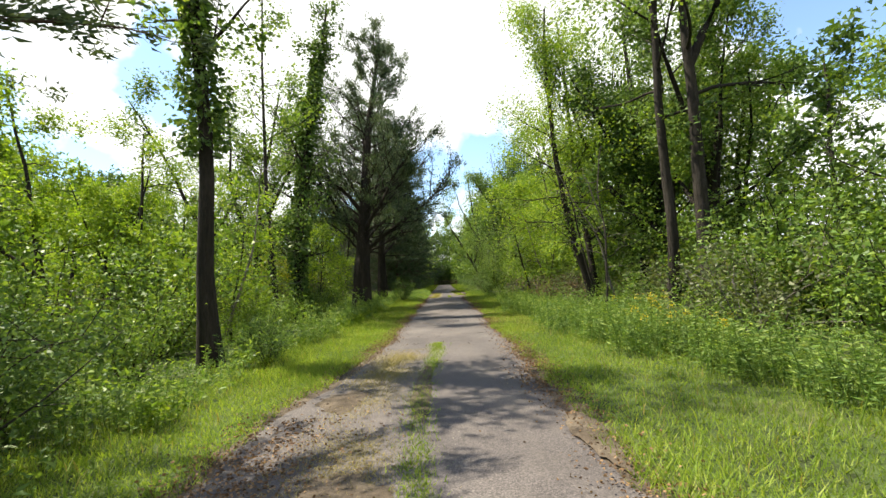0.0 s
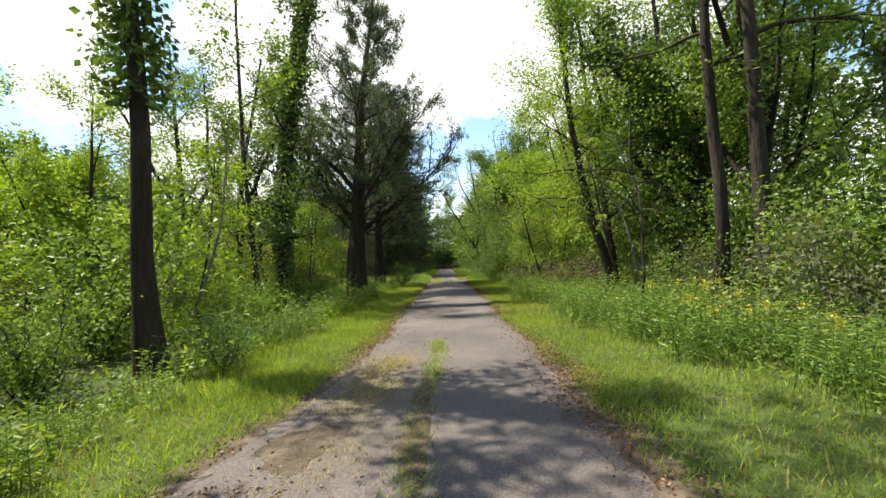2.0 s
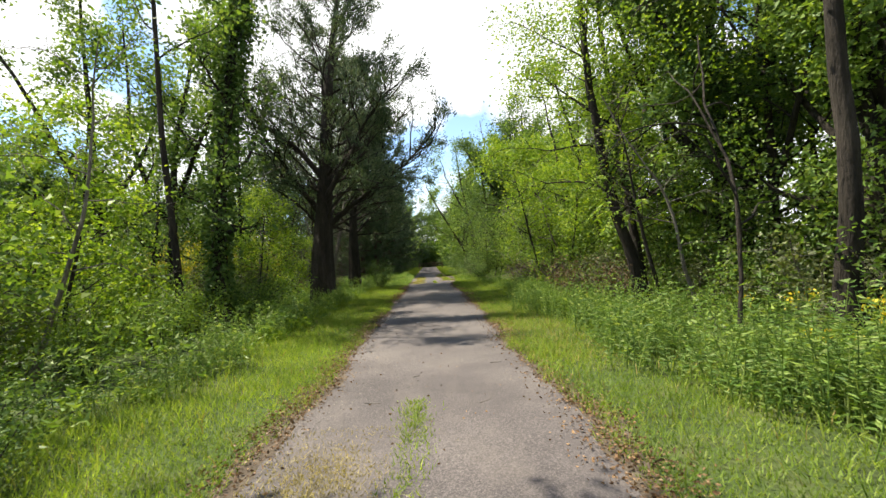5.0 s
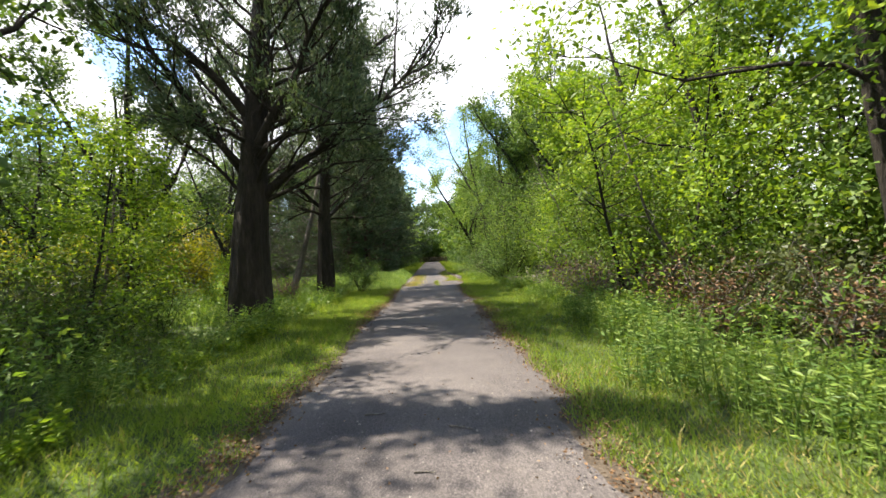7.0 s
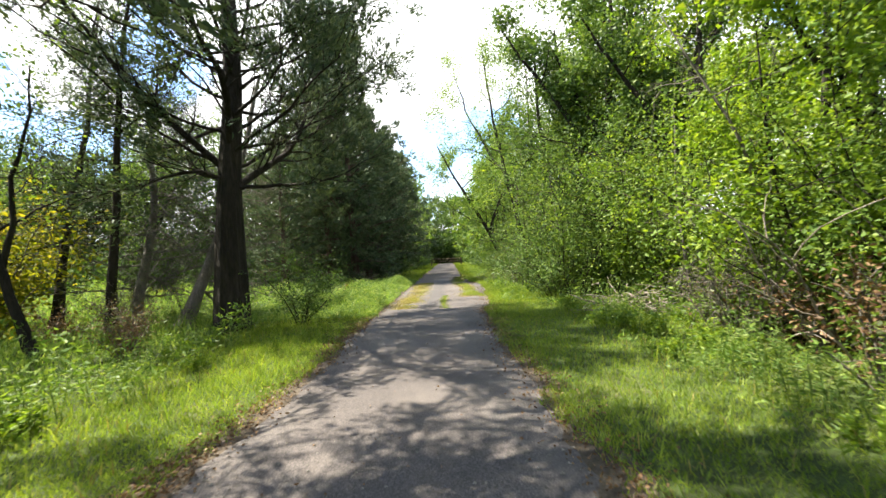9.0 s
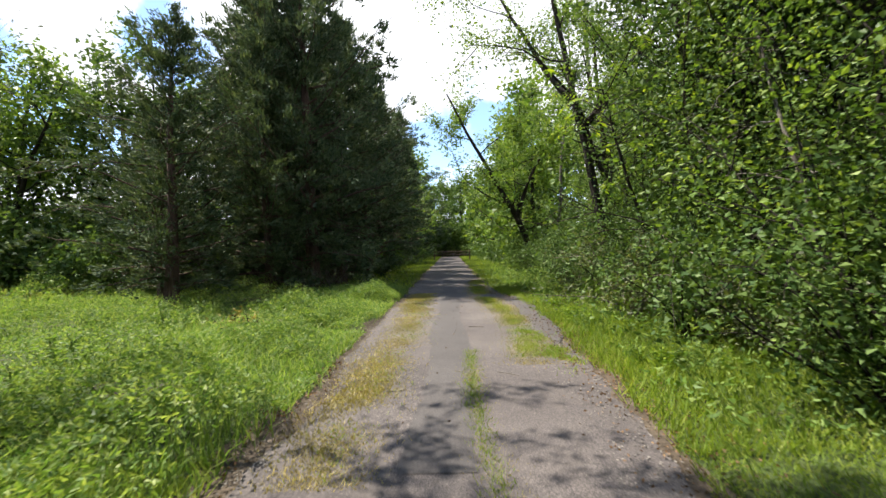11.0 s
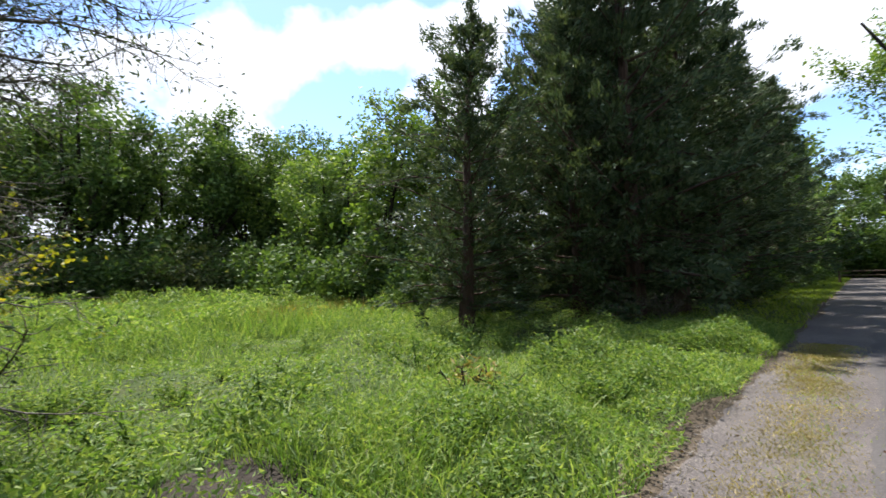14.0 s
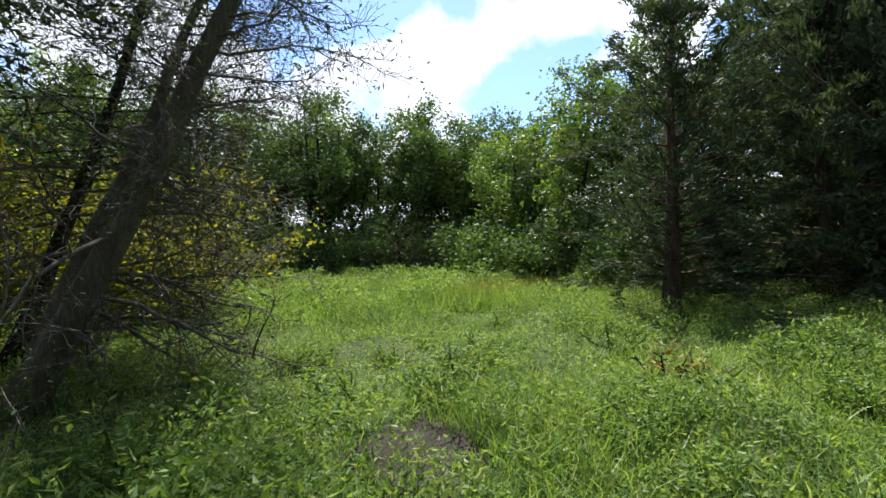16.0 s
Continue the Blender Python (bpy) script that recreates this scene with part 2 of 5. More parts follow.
# ---- plants ----
def build_tree(name, seed, height, radius, crown, limbs, reach, subs, twigs, leaves, leaf_size, leaf_mat,
               bark, lean=(0, 0), rise=0.5, spread=0.12, top=0.2, wob=0.07, ivy=0, sub_len=0.5, cone=0.55, forks=0,
               bare=0.0, split=False, fork_at=0.3, side=None, small=False, limb_thick=0.4, fork_out=0.75, fork_lift=0.10, coarse=False, oval=False, ivy_low=0.03):
    """A tree: tapered trunk, forks, limbs that branch twice, a crown of single leaves, and ivy on the trunk if wanted."""
    rng = np.random.default_rng(seed)
    base = new(name)
    trunk = Tubes()
    line = limb(rng, (0, 0, -0.05), (lean[0], lean[1], 1), height, 14, wob * 0.6, 0.02)
    rad = radius * (1 - (1 - top) * np.linspace(0, 1, 15) ** 0.9)
    rad[0], rad[1] = radius * 1.5, radius * 1.08
    trunk.add(line, rad, 10)
    axes = [(line, radius, crown)]
    for i in range(forks):
        p, d = along(line, fork_at + 0.07 * i)
        az = i * 2.5 + rng.uniform(-0.4, 0.4)
        f_line = limb(rng, p, 0.8 * d + fork_out * np.array([math.cos(az), math.sin(az), 0.1]), height * (0.62 - 0.05 * i), 9, wob * 1.3, fork_lift)
        trunk.add(f_line, radius * np.linspace(0.58, 0.12, 10), 8)
        axes.append((f_line, radius * 0.55, 0.2))
    piece("trunk", trunk.mesh("trunk", bark), base)
    tubes, anchors = Tubes(), []
    for i in range(limbs):
        axis, r_axis, low = axes[0 if i % 2 == 0 or not forks else 1 + (i // 2) % forks]
        k = (i + rng.uniform(0, 0.8)) / limbs
        t = low + (0.99 - low) * k
        p, d = along(axis, t)
        az = i * 2.4 + rng.uniform(-0.5, 0.5)
        if side is not None and rng.uniform() < 0.5:
            az = side + rng.uniform(-0.9, 0.9)
        taper = math.sqrt(max(0.12, 1 - (1.7 * k - 0.75) ** 2)) if oval else 1 - cone * k
        size = reach * taper * rng.uniform(0.7, 1.2) * (0.7 if axis is not line else 1)
        way = np.array([math.cos(az), math.sin(az), rise * rng.uniform(0.5, 1.5) + 0.5 * k * max(rise, 0)])
        r0 = max(0.007, r_axis * (1 - 0.75 * t) * limb_thick)
        n_main = 4 if coarse else 7
        main = limb(rng, p, way, size, n_main, wob * 2.2, 0.05 * rise)
        tubes.add(main, r0 * np.linspace(1, 0.2, n_main + 1), 3 if coarse else 5)
        for j in range(subs):
            q, e = along(main, 0.12 + 0.88 * (j + rng.uniform(0, 0.9)) / subs)
            twig = limb(rng, q, e + rng.normal(0, 0.65, 3) + np.array([0, 0, 0.12 * rise]), size * sub_len * rng.uniform(0.5, 1.1), 2 if coarse else 4, wob * 2.5, 0.03)
            tubes.add(twig, np.maximum(r0 * np.linspace(0.4, 0.1, len(twig)), 0.002), 3)
            leafy = rng.uniform() >= bare
            if leafy:
                anchors.extend(twig[1:])
            for h in range(twigs):
                q2, e2 = along(twig, rng.uniform(0.3, 1))
                tw = limb(rng, q2, e2 + rng.normal(0, 0.7, 3), size * sub_len * 0.4 * rng.uniform(0.5, 1.2), 2, 0.25)
                tubes.add(tw, np.maximum(r0 * np.linspace(0.16, 0.06, 3), 0.0015), 3)
                if leafy:
                    anchors.extend(tw[1:])
        if split:
            piece("limb", tubes.mesh("limb", bark), base)
            tubes = Tubes()
    if not split:
        tagged(piece("branchwork", tubes.mesh("branchwork", bark), base), kind="stuff")
    if leaves:
        tagged(piece("crown", leaf_mesh(rng, "crown", np.array(anchors), leaves, leaf_size[0], leaf_size[1], spread, leaf_mat, small=small), base), kind="stuff")
    if ivy:
        t = rng.uniform(ivy_low, 0.85, ivy) ** 0.9
        c = np.array([along(line, k)[0] for k in t])
        a = rng.uniform(0, 6.28, ivy)
        r = radius * (1.05 - 0.6 * t) + np.abs(rng.normal(0.02, 0.06, ivy)) * (0.5 + 1.6 * np.sin(t * 11 + seed) ** 4)
        out = np.stack([np.cos(a), np.sin(a), np.zeros(ivy)], 1)
        v, f = leaf_arrays(rng, c + out * r[:, None], out + rng.normal(0, 0.6, (ivy, 3)), 0.075, 0.06, 0.6)
        tagged(piece("ivy", raw_mesh("ivy", v, f, LEAF["deep"], False), base, "glossy green ivy leaves climbing the trunk"), kind="stuff")
    return base


def build_cedar(name, seed, height, radius, low, reach, boughs, leaves, mat, dead=26, size=(0.11, 0.041)):
    """A red cedar: straight stringy trunk, whorls of boughs, dense fine sprays, dead twigs below."""
    rng = np.random.default_rng(seed)
    base = new(name)
    trunk = Tubes()
    line = limb(rng, (0, 0, -0.05), (rng.normal(0, 0.03), rng.normal(0, 0.03), 1), height, 12, 0.02)
    rad = radius * np.linspace(1, 0.1, 13)
    rad[0] *= 1.4
    trunk.add(line, rad, 9)
    for i in range(5):
        a = i * 1.3
        o = np.array([math.cos(a), math.sin(a), 0]) * radius * 0.75
        trunk.add(line[:5] + o * np.linspace(1.2, 0.6, 5)[:, None], radius * np.linspace(0.4, 0.15, 5), 5)
    piece("trunk", trunk.mesh("trunk", BARK_RED), base)
    tubes, tips, ways = Tubes(), [], []
    for i in range(boughs):
        k = i / boughs
        p, d = along(line, low + (0.985 - low) * k)
        az = i * 2.4 + rng.uniform(-0.4, 0.4)
        long = reach * min(1.0, 0.55 + 3 * k) * (1 - 0.84 * k ** 2.0) * rng.uniform(0.5, 1.3)
        main = limb(rng, p, (math.cos(az), math.sin(az), 0.15 + 0.7 * k), long, 6, 0.1, -0.02)
        tubes.add(main, max(0.007, radius * 0.2 * (1 - 0.6 * k)) * np.linspace(1, 0.2, 7), 4)
        for j in range(7):
            q, e = along(main, 0.06 + 0.94 * (j + rng.uniform(0, 0.8)) / 7)
            twig = limb(rng, q, e + rng.normal(0, 0.6, 3), long * 0.34 * rng.uniform(0.5, 1.1), 2, 0.15, 0.02)
            tubes.add(twig, 0.005 * np.linspace(1, 0.4, 3), 3)
            tips.extend(twig)
            ways.extend([e] * 3)
    for i in range(dead):
        p, d = along(line, rng.uniform(0.03, low + 0.14))
        az = rng.uniform(0, 6.28)
        tw = limb(rng, p, (math.cos(az), math.sin(az), rng.uniform(-0.5, 0.3)), reach * rng.uniform(0.25, 0.8), 5, 0.2, -0.06)
        tubes.add(tw, 0.008 * np.linspace(1, 0.25, 6), 3)
    tagged(piece("branchwork", tubes.mesh("branchwork", BARK_RED), base), kind="stuff")
    tips, ways = np.array(tips), np.array(ways)
    pick = rng.choice(np.flatnonzero(rng.uniform(0, 1, len(tips)) < 0.6), leaves)
    c = tips[pick] + rng.normal(0, 0.06, (leaves, 3)) * np.array([1, 1, 0.6])
    v, f = leaf_arrays(rng, c, ways[pick] + rng.normal(0, 0.42, (leaves, 3)) + np.array([0, 0, 0.1]), size[0], size[1], 0.0, True)
    tagged(piece("crown", raw_mesh("crown", v, f, mat, False), base), kind="stuff")
    return base


def build_open_cedar(name, seed, height, radius, heavy, boughs, reach, needles, mat, low=0.24, rise=0.45):
    """An old open-grown cedar: stout fluted trunk, heavy limbs that sweep upwards, tiers of twiggy boughs with needles towards their ends."""
    rng = np.random.default_rng(seed)
    base = new(name)
    trunk = Tubes()
    line = limb(rng, (0, 0, -0.05), (0.01, 0.0, 1), height, 14, 0.03, 0.02)
    rad = radius * np.linspace(1, 0.10, 15) ** 0.9
    rad[0], rad[1] = radius * 1.35, radius * 1.05
    trunk.add(line, rad, 12)
    for i in range(6):
        a = i * 1.05 + 0.3
        o = np.array([math.cos(a), math.sin(a), 0]) * radius * 0.72
        trunk.add(line[:5] + o * np.linspace(1.25, 0.75, 5)[:, None], radius * np.linspace(0.42, 0.2, 5), 6)
    piece("trunk", trunk.mesh("trunk", BARK), base)
    tips, ways = [], []

    def bough(axis, t, az, long, up, r0, arms, fine):
        p, d = along(axis, t)
        main = limb(rng, p, (math.cos(az), math.sin(az), up), long, 8, 0.17, 0.05)
        tubes = Tubes()
        tubes.add(main, np.maximum(r0 * np.linspace(1, 0.16, 9), 0.004), 6)
        for j in range(arms):
            q, e = along(main, 0.14 + 0.86 * (j + rng.uniform(0, 0.9)) / arms)
            arm = limb(rng, q, e * 0.8 + rng.normal(0, 0.5, 3) * np.array([1, 1, 0.6]) + np.array([0, 0, 0.2]), long * 0.36 * rng.uniform(0.5, 1.1), 4, 0.16, 0.05)
            tubes.add(arm, np.maximum(r0 * np.linspace(0.34, 0.08, 5), 0.003), 3)
            for h in range(fine):
                q2, e2 = along(arm, rng.uniform(0.2, 1))
                tw = limb(rng, q2, e2 + rng.normal(0, 0.6, 3), long * 0.15 * rng.uniform(0.5, 1.2), 2, 0.2, 0.05)
                tubes.add(tw, np.array([0.0035, 0.0025, 0.0015]), 3)
                if j > arms * 0.2:
                    tips.extend(tw[1:])
                    ways.extend([e2] * 2)
        piece("limb", tubes.mesh("limb", BARK), base)
        return main

    for i in range(heavy):
        az = i * 2.4 + 0.5
        stem = bough(line, low + 0.035 * i, az, height * rng.uniform(0.36, 0.48), 0.95, radius * 0.30, 11, 5)
        for j in range(9):
            bough(stem, 0.2 + 0.085 * j, az + rng.uniform(-1.5, 1.5), reach * rng.uniform(0.35, 0.7), rise, radius * 0.09, 8, 5)
    for i in range(boughs):
        k = i / boughs
        long = reach * (0.75 + 0.6 * k - 1.05 * k * k) * rng.uniform(0.6, 1.2)
        bough(line, low + (0.98 - low) * k, i * 2.4 + rng.uniform(-0.4, 0.4), long, rise * rng.uniform(0.3, 1.2) + 0.4 * k, radius * 0.17 * (1 - 0.7 * k), 11, 6)
    tips, ways = np.array(tips), np.array(ways)
    pick = rng.choice(np.flatnonzero(rng.uniform(0, 1, len(tips)) < 0.62), needles)
    c = tips[pick] + rng.normal(0, 0.055, (needles, 3))
    v, f = leaf_arrays(rng, c, ways[pick] + rng.normal(0, 0.5, (needles, 3)) + np.array([0, 0, 0.2]), 0.085, 0.03, 0.0, True)
    tagged(piece("crown", raw_mesh("crown", v, f, mat, False), base, "tufts of dull grey-green needles"), kind="stuff")
    return base


def build_shrub(name, seed, height, width, stems, leaves, leaf_size, mat, spread=0.09, bark=BARK, twigs=7, small=False):
    """A many-stemmed shrub: arching stems, side twigs, loose leaves to the ground."""
    rng = np.random.default_rng(seed)
    base = new(name)
    tubes, anchors = Tubes(), []
    for i in range(stems):
        az = i * 2.4 + rng.uniform(-0.4, 0.4)
        out = rng.uniform(0.15, 1.0) * width / height
        foot = np.array([math.cos(az), math.sin(az), 0]) * width * 0.15 * rng.uniform(0, 1)
        foot[2] = -0.02
        main = limb(rng, foot, (math.cos(az) * out, math.sin(az) * out, 1), height * rng.uniform(0.7, 1.15), 7, 0.14, -0.05)
        tubes.add(main, 0.011 * np.linspace(1.2, 0.3, 8), 3)
        anchors.extend(main[2:])
        for j in range(twigs):
            q, e = along(main, rng.uniform(0.15, 1))
            side = limb(rng, q, e * 0.5 + rng.normal(0, 0.6, 3), height * 0.33 * rng.uniform(0.4, 1.1), 2, 0.2)
            tubes.add(side, 0.005 * np.linspace(1, 0.4, 3), 3)
            anchors.extend(side)
    tagged(piece("stemwork", tubes.mesh("stemwork", bark), base), kind="stuff")
    if leaves:
        tagged(piece("foliage", leaf_mesh(rng, "foliage", np.array(anchors), leaves, leaf_size[0], leaf_size[1], spread, mat, small=small), base), kind="stuff")
    return base


def build_weed(name, seed, height, stems, width, mat, bloom=0, leaf=(0.056, 0.0135)):
    """A clump of upright herb stalks with narrow leaves up the stem, some in yellow bloom."""
    rng = np.random.default_rng(seed)
    base = new(name)
    tubes, c, d, fl = Tubes(), [], [], []
    for i in range(stems):
        a, r = rng.uniform(0, 6.28), width * math.sqrt(rng.uniform(0, 1))
        h = height * rng.uniform(0.6, 1.1)
        line = limb(rng, (r * math.cos(a), r * math.sin(a), -0.01), (rng.normal(0, 0.15), rng.normal(0, 0.15), 1), h, 4, 0.07)
        tubes.add(line, 0.004 * np.linspace(1.2, 0.5, 5), 3)
        for k in np.linspace(0.12, 0.98, 21):
            p, e = along(line, k)
            az = rng.uniform(0, 6.28)
            c.append(p)
            d.append((math.cos(az), math.sin(az), 0.35))
        if i < bloom:
            for k in range(26):
                p, e = along(line, rng.uniform(0.86, 1.0))
                fl.append(p + rng.normal(0, 0.025, 3))
    tagged(piece("stalkwork", tubes.mesh("stalkwork", mat), base), kind="stuff")
    v, f = leaf_arrays(rng, np.array(c), np.array(d), leaf[0], leaf[1], 0.1)
    tagged(piece("foliage", raw_mesh("foliage", v, f, mat, False), base), kind="stuff")
    if fl:
        fl = np.array(fl)
        v, f = leaf_arrays(rng, fl, rng.normal(0, 1, (len(fl), 3)), 0.025, 0.016, 0.0)
        tagged(piece("bloom", raw_mesh("bloom", v, f, LEAF["flower"], False), base, "yellow goldenrod flower plumes"), kind="stuff")
    return base


def blades(rng, x, y, height, width, bend, mat, name, z=0.0, simple=False):
    """Grass: one bent three-cornered blade at each place, in two faces."""
    n = len(x)
    a = rng.uniform(0, 6.28, n)
    h = height * rng.uniform(0.5, 1.3, n)
    s = np.stack([np.cos(a), np.sin(a), np.zeros(n)], 1) * (width * rng.uniform(0.6, 1.2, n))[:, None] * 0.5
    a2 = rng.uniform(0, 6.28, n)
    o = np.stack([np.cos(a2), np.sin(a2), np.zeros(n)], 1) * (h * bend * rng.uniform(0.2, 1.4, n))[:, None]
    foot = np.stack([x, y, np.full(n, z - 0.004)], 1)
    up = np.array([0, 0, 1.0])
    if simple:
        v = np.stack([foot - s, foot + s, foot + up * h[:, None] + o], 1).reshape(-1, 3)
        return raw_mesh(name, v, np.arange(n * 3).reshape(n, 3), mat, False)
    mid = foot + up * (h * 0.58)[:, None] + o * 0.3
    tip = foot + up * h[:, None] + o
    v = np.stack([foot - s, foot + s, mid + s * 0.8, mid - s * 0.8, tip], 1).reshape(-1, 3)
    k = np.arange(n)[:, None] * 5
    f = np.concatenate([k + np.array([[0, 1, 2]]), k + np.array([[0, 2, 3]]), k + np.array([[3, 2, 4]])])
    return raw_mesh(name, v, f, mat, False)


def lump(x, y, s, seed=0.0):
    """A smooth field between about -1 and 1."""
    return (np.sin(x / s + 1.3 * np.sin(y / s * 0.7 + seed)) + np.sin(y / s * 1.17 + 1.7 * np.sin(x / s * 0.6 + seed * 2.1)) + np.sin((x + y) / s * 0.53 + seed * 3)) / 3


# ---- ground and road ----
ROAD_L, ROAD_R = -0.80, 0.74


def road_edge(y, side):
    """Where the asphalt ends."""
    wav = 0.025 * np.sin(y * 1.3 + side) + 0.018 * np.sin(y * 4.3 + 2 * side) + 0.014 * np.sin(y * 11.1 + side * 3) + 0.009 * np.sin(y * 27 + side * 5)
    left = ROAD_L - 0.36 * np.exp(-((y - 2.2) / 2.2) ** 2)
    right = ROAD_R + 0.32 * np.exp(-((y - 23.7) / 3.4) ** 4) + 0.08 * np.exp(-((y - 13) / 4) ** 2)
    return np.where(side < 0, left, right) + wav


GROUND = rough_material("soil_and_moss", [(0.3, (0.028, 0.036, 0.012)), (0.5, (0.045, 0.07, 0.016)), (0.7, (0.075, 0.08, 0.03))], 1.7, 30, 0.8, 0.95, None, 0.03)


def asphalt():
    m, n, l = nodes_of("weathered_asphalt")
    big = noise_of(n, l, 0.9, 5.0, 0.6)
    tone = ramp(n, [(0.3, (0.050, 0.044, 0.044)), (0.5, (0.074, 0.065, 0.064)), (0.7, (0.106, 0.094, 0.090))])
    l.new(big.outputs["Fac"], tone.inputs["Fac"])
    fine = noise_of(n, l, 120, 2.0, 0.85)
    gr = ramp(n, [(0.3, (0.42, 0.42, 0.42)), (0.5, (0.95, 0.95, 0.95)), (0.66, (1.9, 1.87, 1.8))])
    l.new(fine.outputs["Fac"], gr.inputs["Fac"])
    col = mixed(n, l, 1.0, tone.outputs["Color"], gr.outputs["Color"], "MULTIPLY")
    dust = noise_of(n, l, 3.2, 6.0, 0.7, (1, 0.35, 1))
    dm = ramp(n, [(0.5, (0, 0, 0)), (0.72, (0.6, 0.6, 0.6))])
    l.new(dust.outputs["Fac"], dm.inputs["Fac"])
    col = mixed(n, l, dm.outputs["Color"], col, (0.112, 0.097, 0.088))
    p = n.new("ShaderNodeBsdfPrincipled")
    p.inputs["Roughness"].default_value = 0.88
    p.inputs["Specular IOR Level"].default_value = 0.3
    l.new(col, p.inputs["Base Color"])
    b = n.new("ShaderNodeBump")
    b.inputs["Strength"].default_value, b.inputs["Distance"].default_value = 0.5, 0.004
    l.new(fine.outputs["Fac"], b.inputs["Height"])
    l.new(b.outputs["Normal"], p.inputs["Normal"])
    out = n.new("ShaderNodeOutputMaterial")
    l.new(p.outputs["BSDF"], out.inputs["Surface"])
    return m


ASPHALT = asphalt()


def build_ground():
    ys = np.concatenate([[-900, -200, -60], np.arange(-20, 90.1, 1.0), [200, 900]])
    xs = np.concatenate([[-900, -200, -60], np.arange(-30, 30.1, 1.0), [60, 200, 900]])
    gx, gy = np.meshgrid(xs, ys)
    inside = (np.abs(gx) > 2.2) & (np.abs(gx) < 40)
    gz = np.where(inside, 0.05 * lump(gx, gy, 1.7), 0) * np.clip((np.abs(gx) - 2) / 3, 0, 1)
    v = np.stack([gx, gy, gz - 0.012], -1).reshape(-1, 3)
    nx = len(xs)
    i, j = np.meshgrid(np.arange(len(ys) - 1), np.arange(nx - 1), indexing="ij")
    f = np.stack([i * nx + j, i * nx + j + 1, (i + 1) * nx + j + 1, (i + 1) * nx + j], -1).reshape(-1, 4)
    tagged(piece("ground", raw_mesh("ground", v, f, GROUND)), "mossy soil under grass and woods", "ground", kind="structure")


def build_road():
    ys = np.concatenate([np.arange(-12, 34, 0.05), np.arange(34, 88, 0.3)])
    cols = 9
    l, r = road_edge(ys, -1), road_edge(ys, 1)
    k = np.linspace(0, 1, cols)
    x = l[:, None] + (r - l)[:, None] * k
    y = np.repeat(ys[:, None], cols, 1)
    z = 0.004 * lump(x, y, 0.45, 2.0) + 0.006 - 0.014 * np.abs(2 * k - 1)[None] ** 6
    v = np.stack([x, y, z], -1).reshape(-1, 3)
    i, j = np.meshgrid(np.arange(len(ys) - 1), np.arange(cols - 1), indexing="ij")
    f = np.stack([i * cols + j, i * cols + j + 1, (i + 1) * cols + j + 1, (i + 1) * cols + j], -1).reshape(-1, 4)
    tagged(piece("road", raw_mesh("road", v, f, ASPHALT)), "narrow weathered grey asphalt lane with ragged edges", "road", kind="structure")


build_ground()
build_road()

# ---- woods: kinds of tree ----
PROTO = {}


def proto(key, ob):
    """Keep one tree of a kind, to be copied; the first copy takes the thing itself."""
    PROTO[key] = [ob, False]


def place(key, x, y, turn=0.0, size=1.0, label="", category="tree", group="", tilt=(0, 0), tall=1.0):
    ob, used = PROTO[key]
    m = pose(x, y, 0.0, tilt[0], tilt[1], turn) @ Matrix.Diagonal((size, size, size * tall, 1))
    if used:
        ob = copy_thing(ob, m @ Matrix.Diagonal((1 / ob.scale.x, 1 / ob.scale.y, 1 / ob.scale.z, 1)))
    else:
        ob.matrix_basis = m
        PROTO[key][1] = True
    return tagged(ob, label, category, group)


for i in range(3):
    proto(f"broad{i}", build_tree("broadleaf_tree", 11 + i, 6.2, 0.10, 0.16, 16, 2.1, 4, 1, 10500, (0.078, 0.052), LEAF["mid"], BARK, lean=(0.04 * i, -0.03), forks=2, spread=0.13, small=True))
for i in range(2):
    proto(f"bright{i}", build_tree("broadleaf_tree", 31 + i, 5.6, 0.08, 0.12, 15, 1.9, 4, 1, 10500, (0.076, 0.048), LEAF["bright"], BARK, rise=0.35, forks=1, spread=0.13, small=True))
for i in range(2):
    proto(f"deep{i}", build_tree("broadleaf_tree", 41 + i, 6.2, 0.12, 0.16, 16, 2.0, 4, 1, 10500, (0.078, 0.054), LEAF["deep"], BARK, forks=2, spread=0.13, small=True))
for key, seed, mat in (("far_mid", 45, "mid"), ("far_bright", 46, "bright"), ("far_deep", 47, "deep")):
    for i in range(2):
        proto(f"{key}{i}", build_tree("broadleaf_tree", seed + 10 * i, 6.0, 0.10, 0.06, 16, 2.1, 4, 0, 3300, (0.19, 0.125), LEAF[mat], BARK, forks=0, coarse=True, spread=0.2, small=True, cone=0.62, rise=0.4))
for i in range(3):
    proto(f"cedar{i}", build_cedar("cedar_tree", 51 + i, 5.6, 0.12, 0.04, 2.0, 80, 33000, LEAF["cedar"], size=(0.10, 0.036)))
for i in range(2):
    proto(f"sapling{i}", build_tree("sapling", 61 + i, 2.9, 0.028, 0.12, 12, 1.05, 4, 2, 4600, (0.062, 0.032), LEAF["bright"], BARK, rise=0.3))
for i in range(2):
    proto(f"shrub{i}", build_shrub("shrub", 71 + i, 1.35, 0.95, 9, 3000, (0.064, 0.036), LEAF["mid"], 0.11, twigs=5, small=True))
proto("cedar_open", build_cedar("cedar_tree", 56, 5.6, 0.12, 0.08, 1.9, 66, 22000, LEAF["cedar"], size=(0.095, 0.034)))
proto("shrub_bright", build_shrub("shrub", 75, 1.3, 0.95, 9, 3000, (0.066, 0.038), LEAF["bright"], 0.11, twigs=5, small=True))
proto("shrub_deep", build_shrub("shrub", 76, 1.4, 0.95, 9, 4300, (0.052, 0.032), LEAF["deep"], 0.11, twigs=5, small=True))
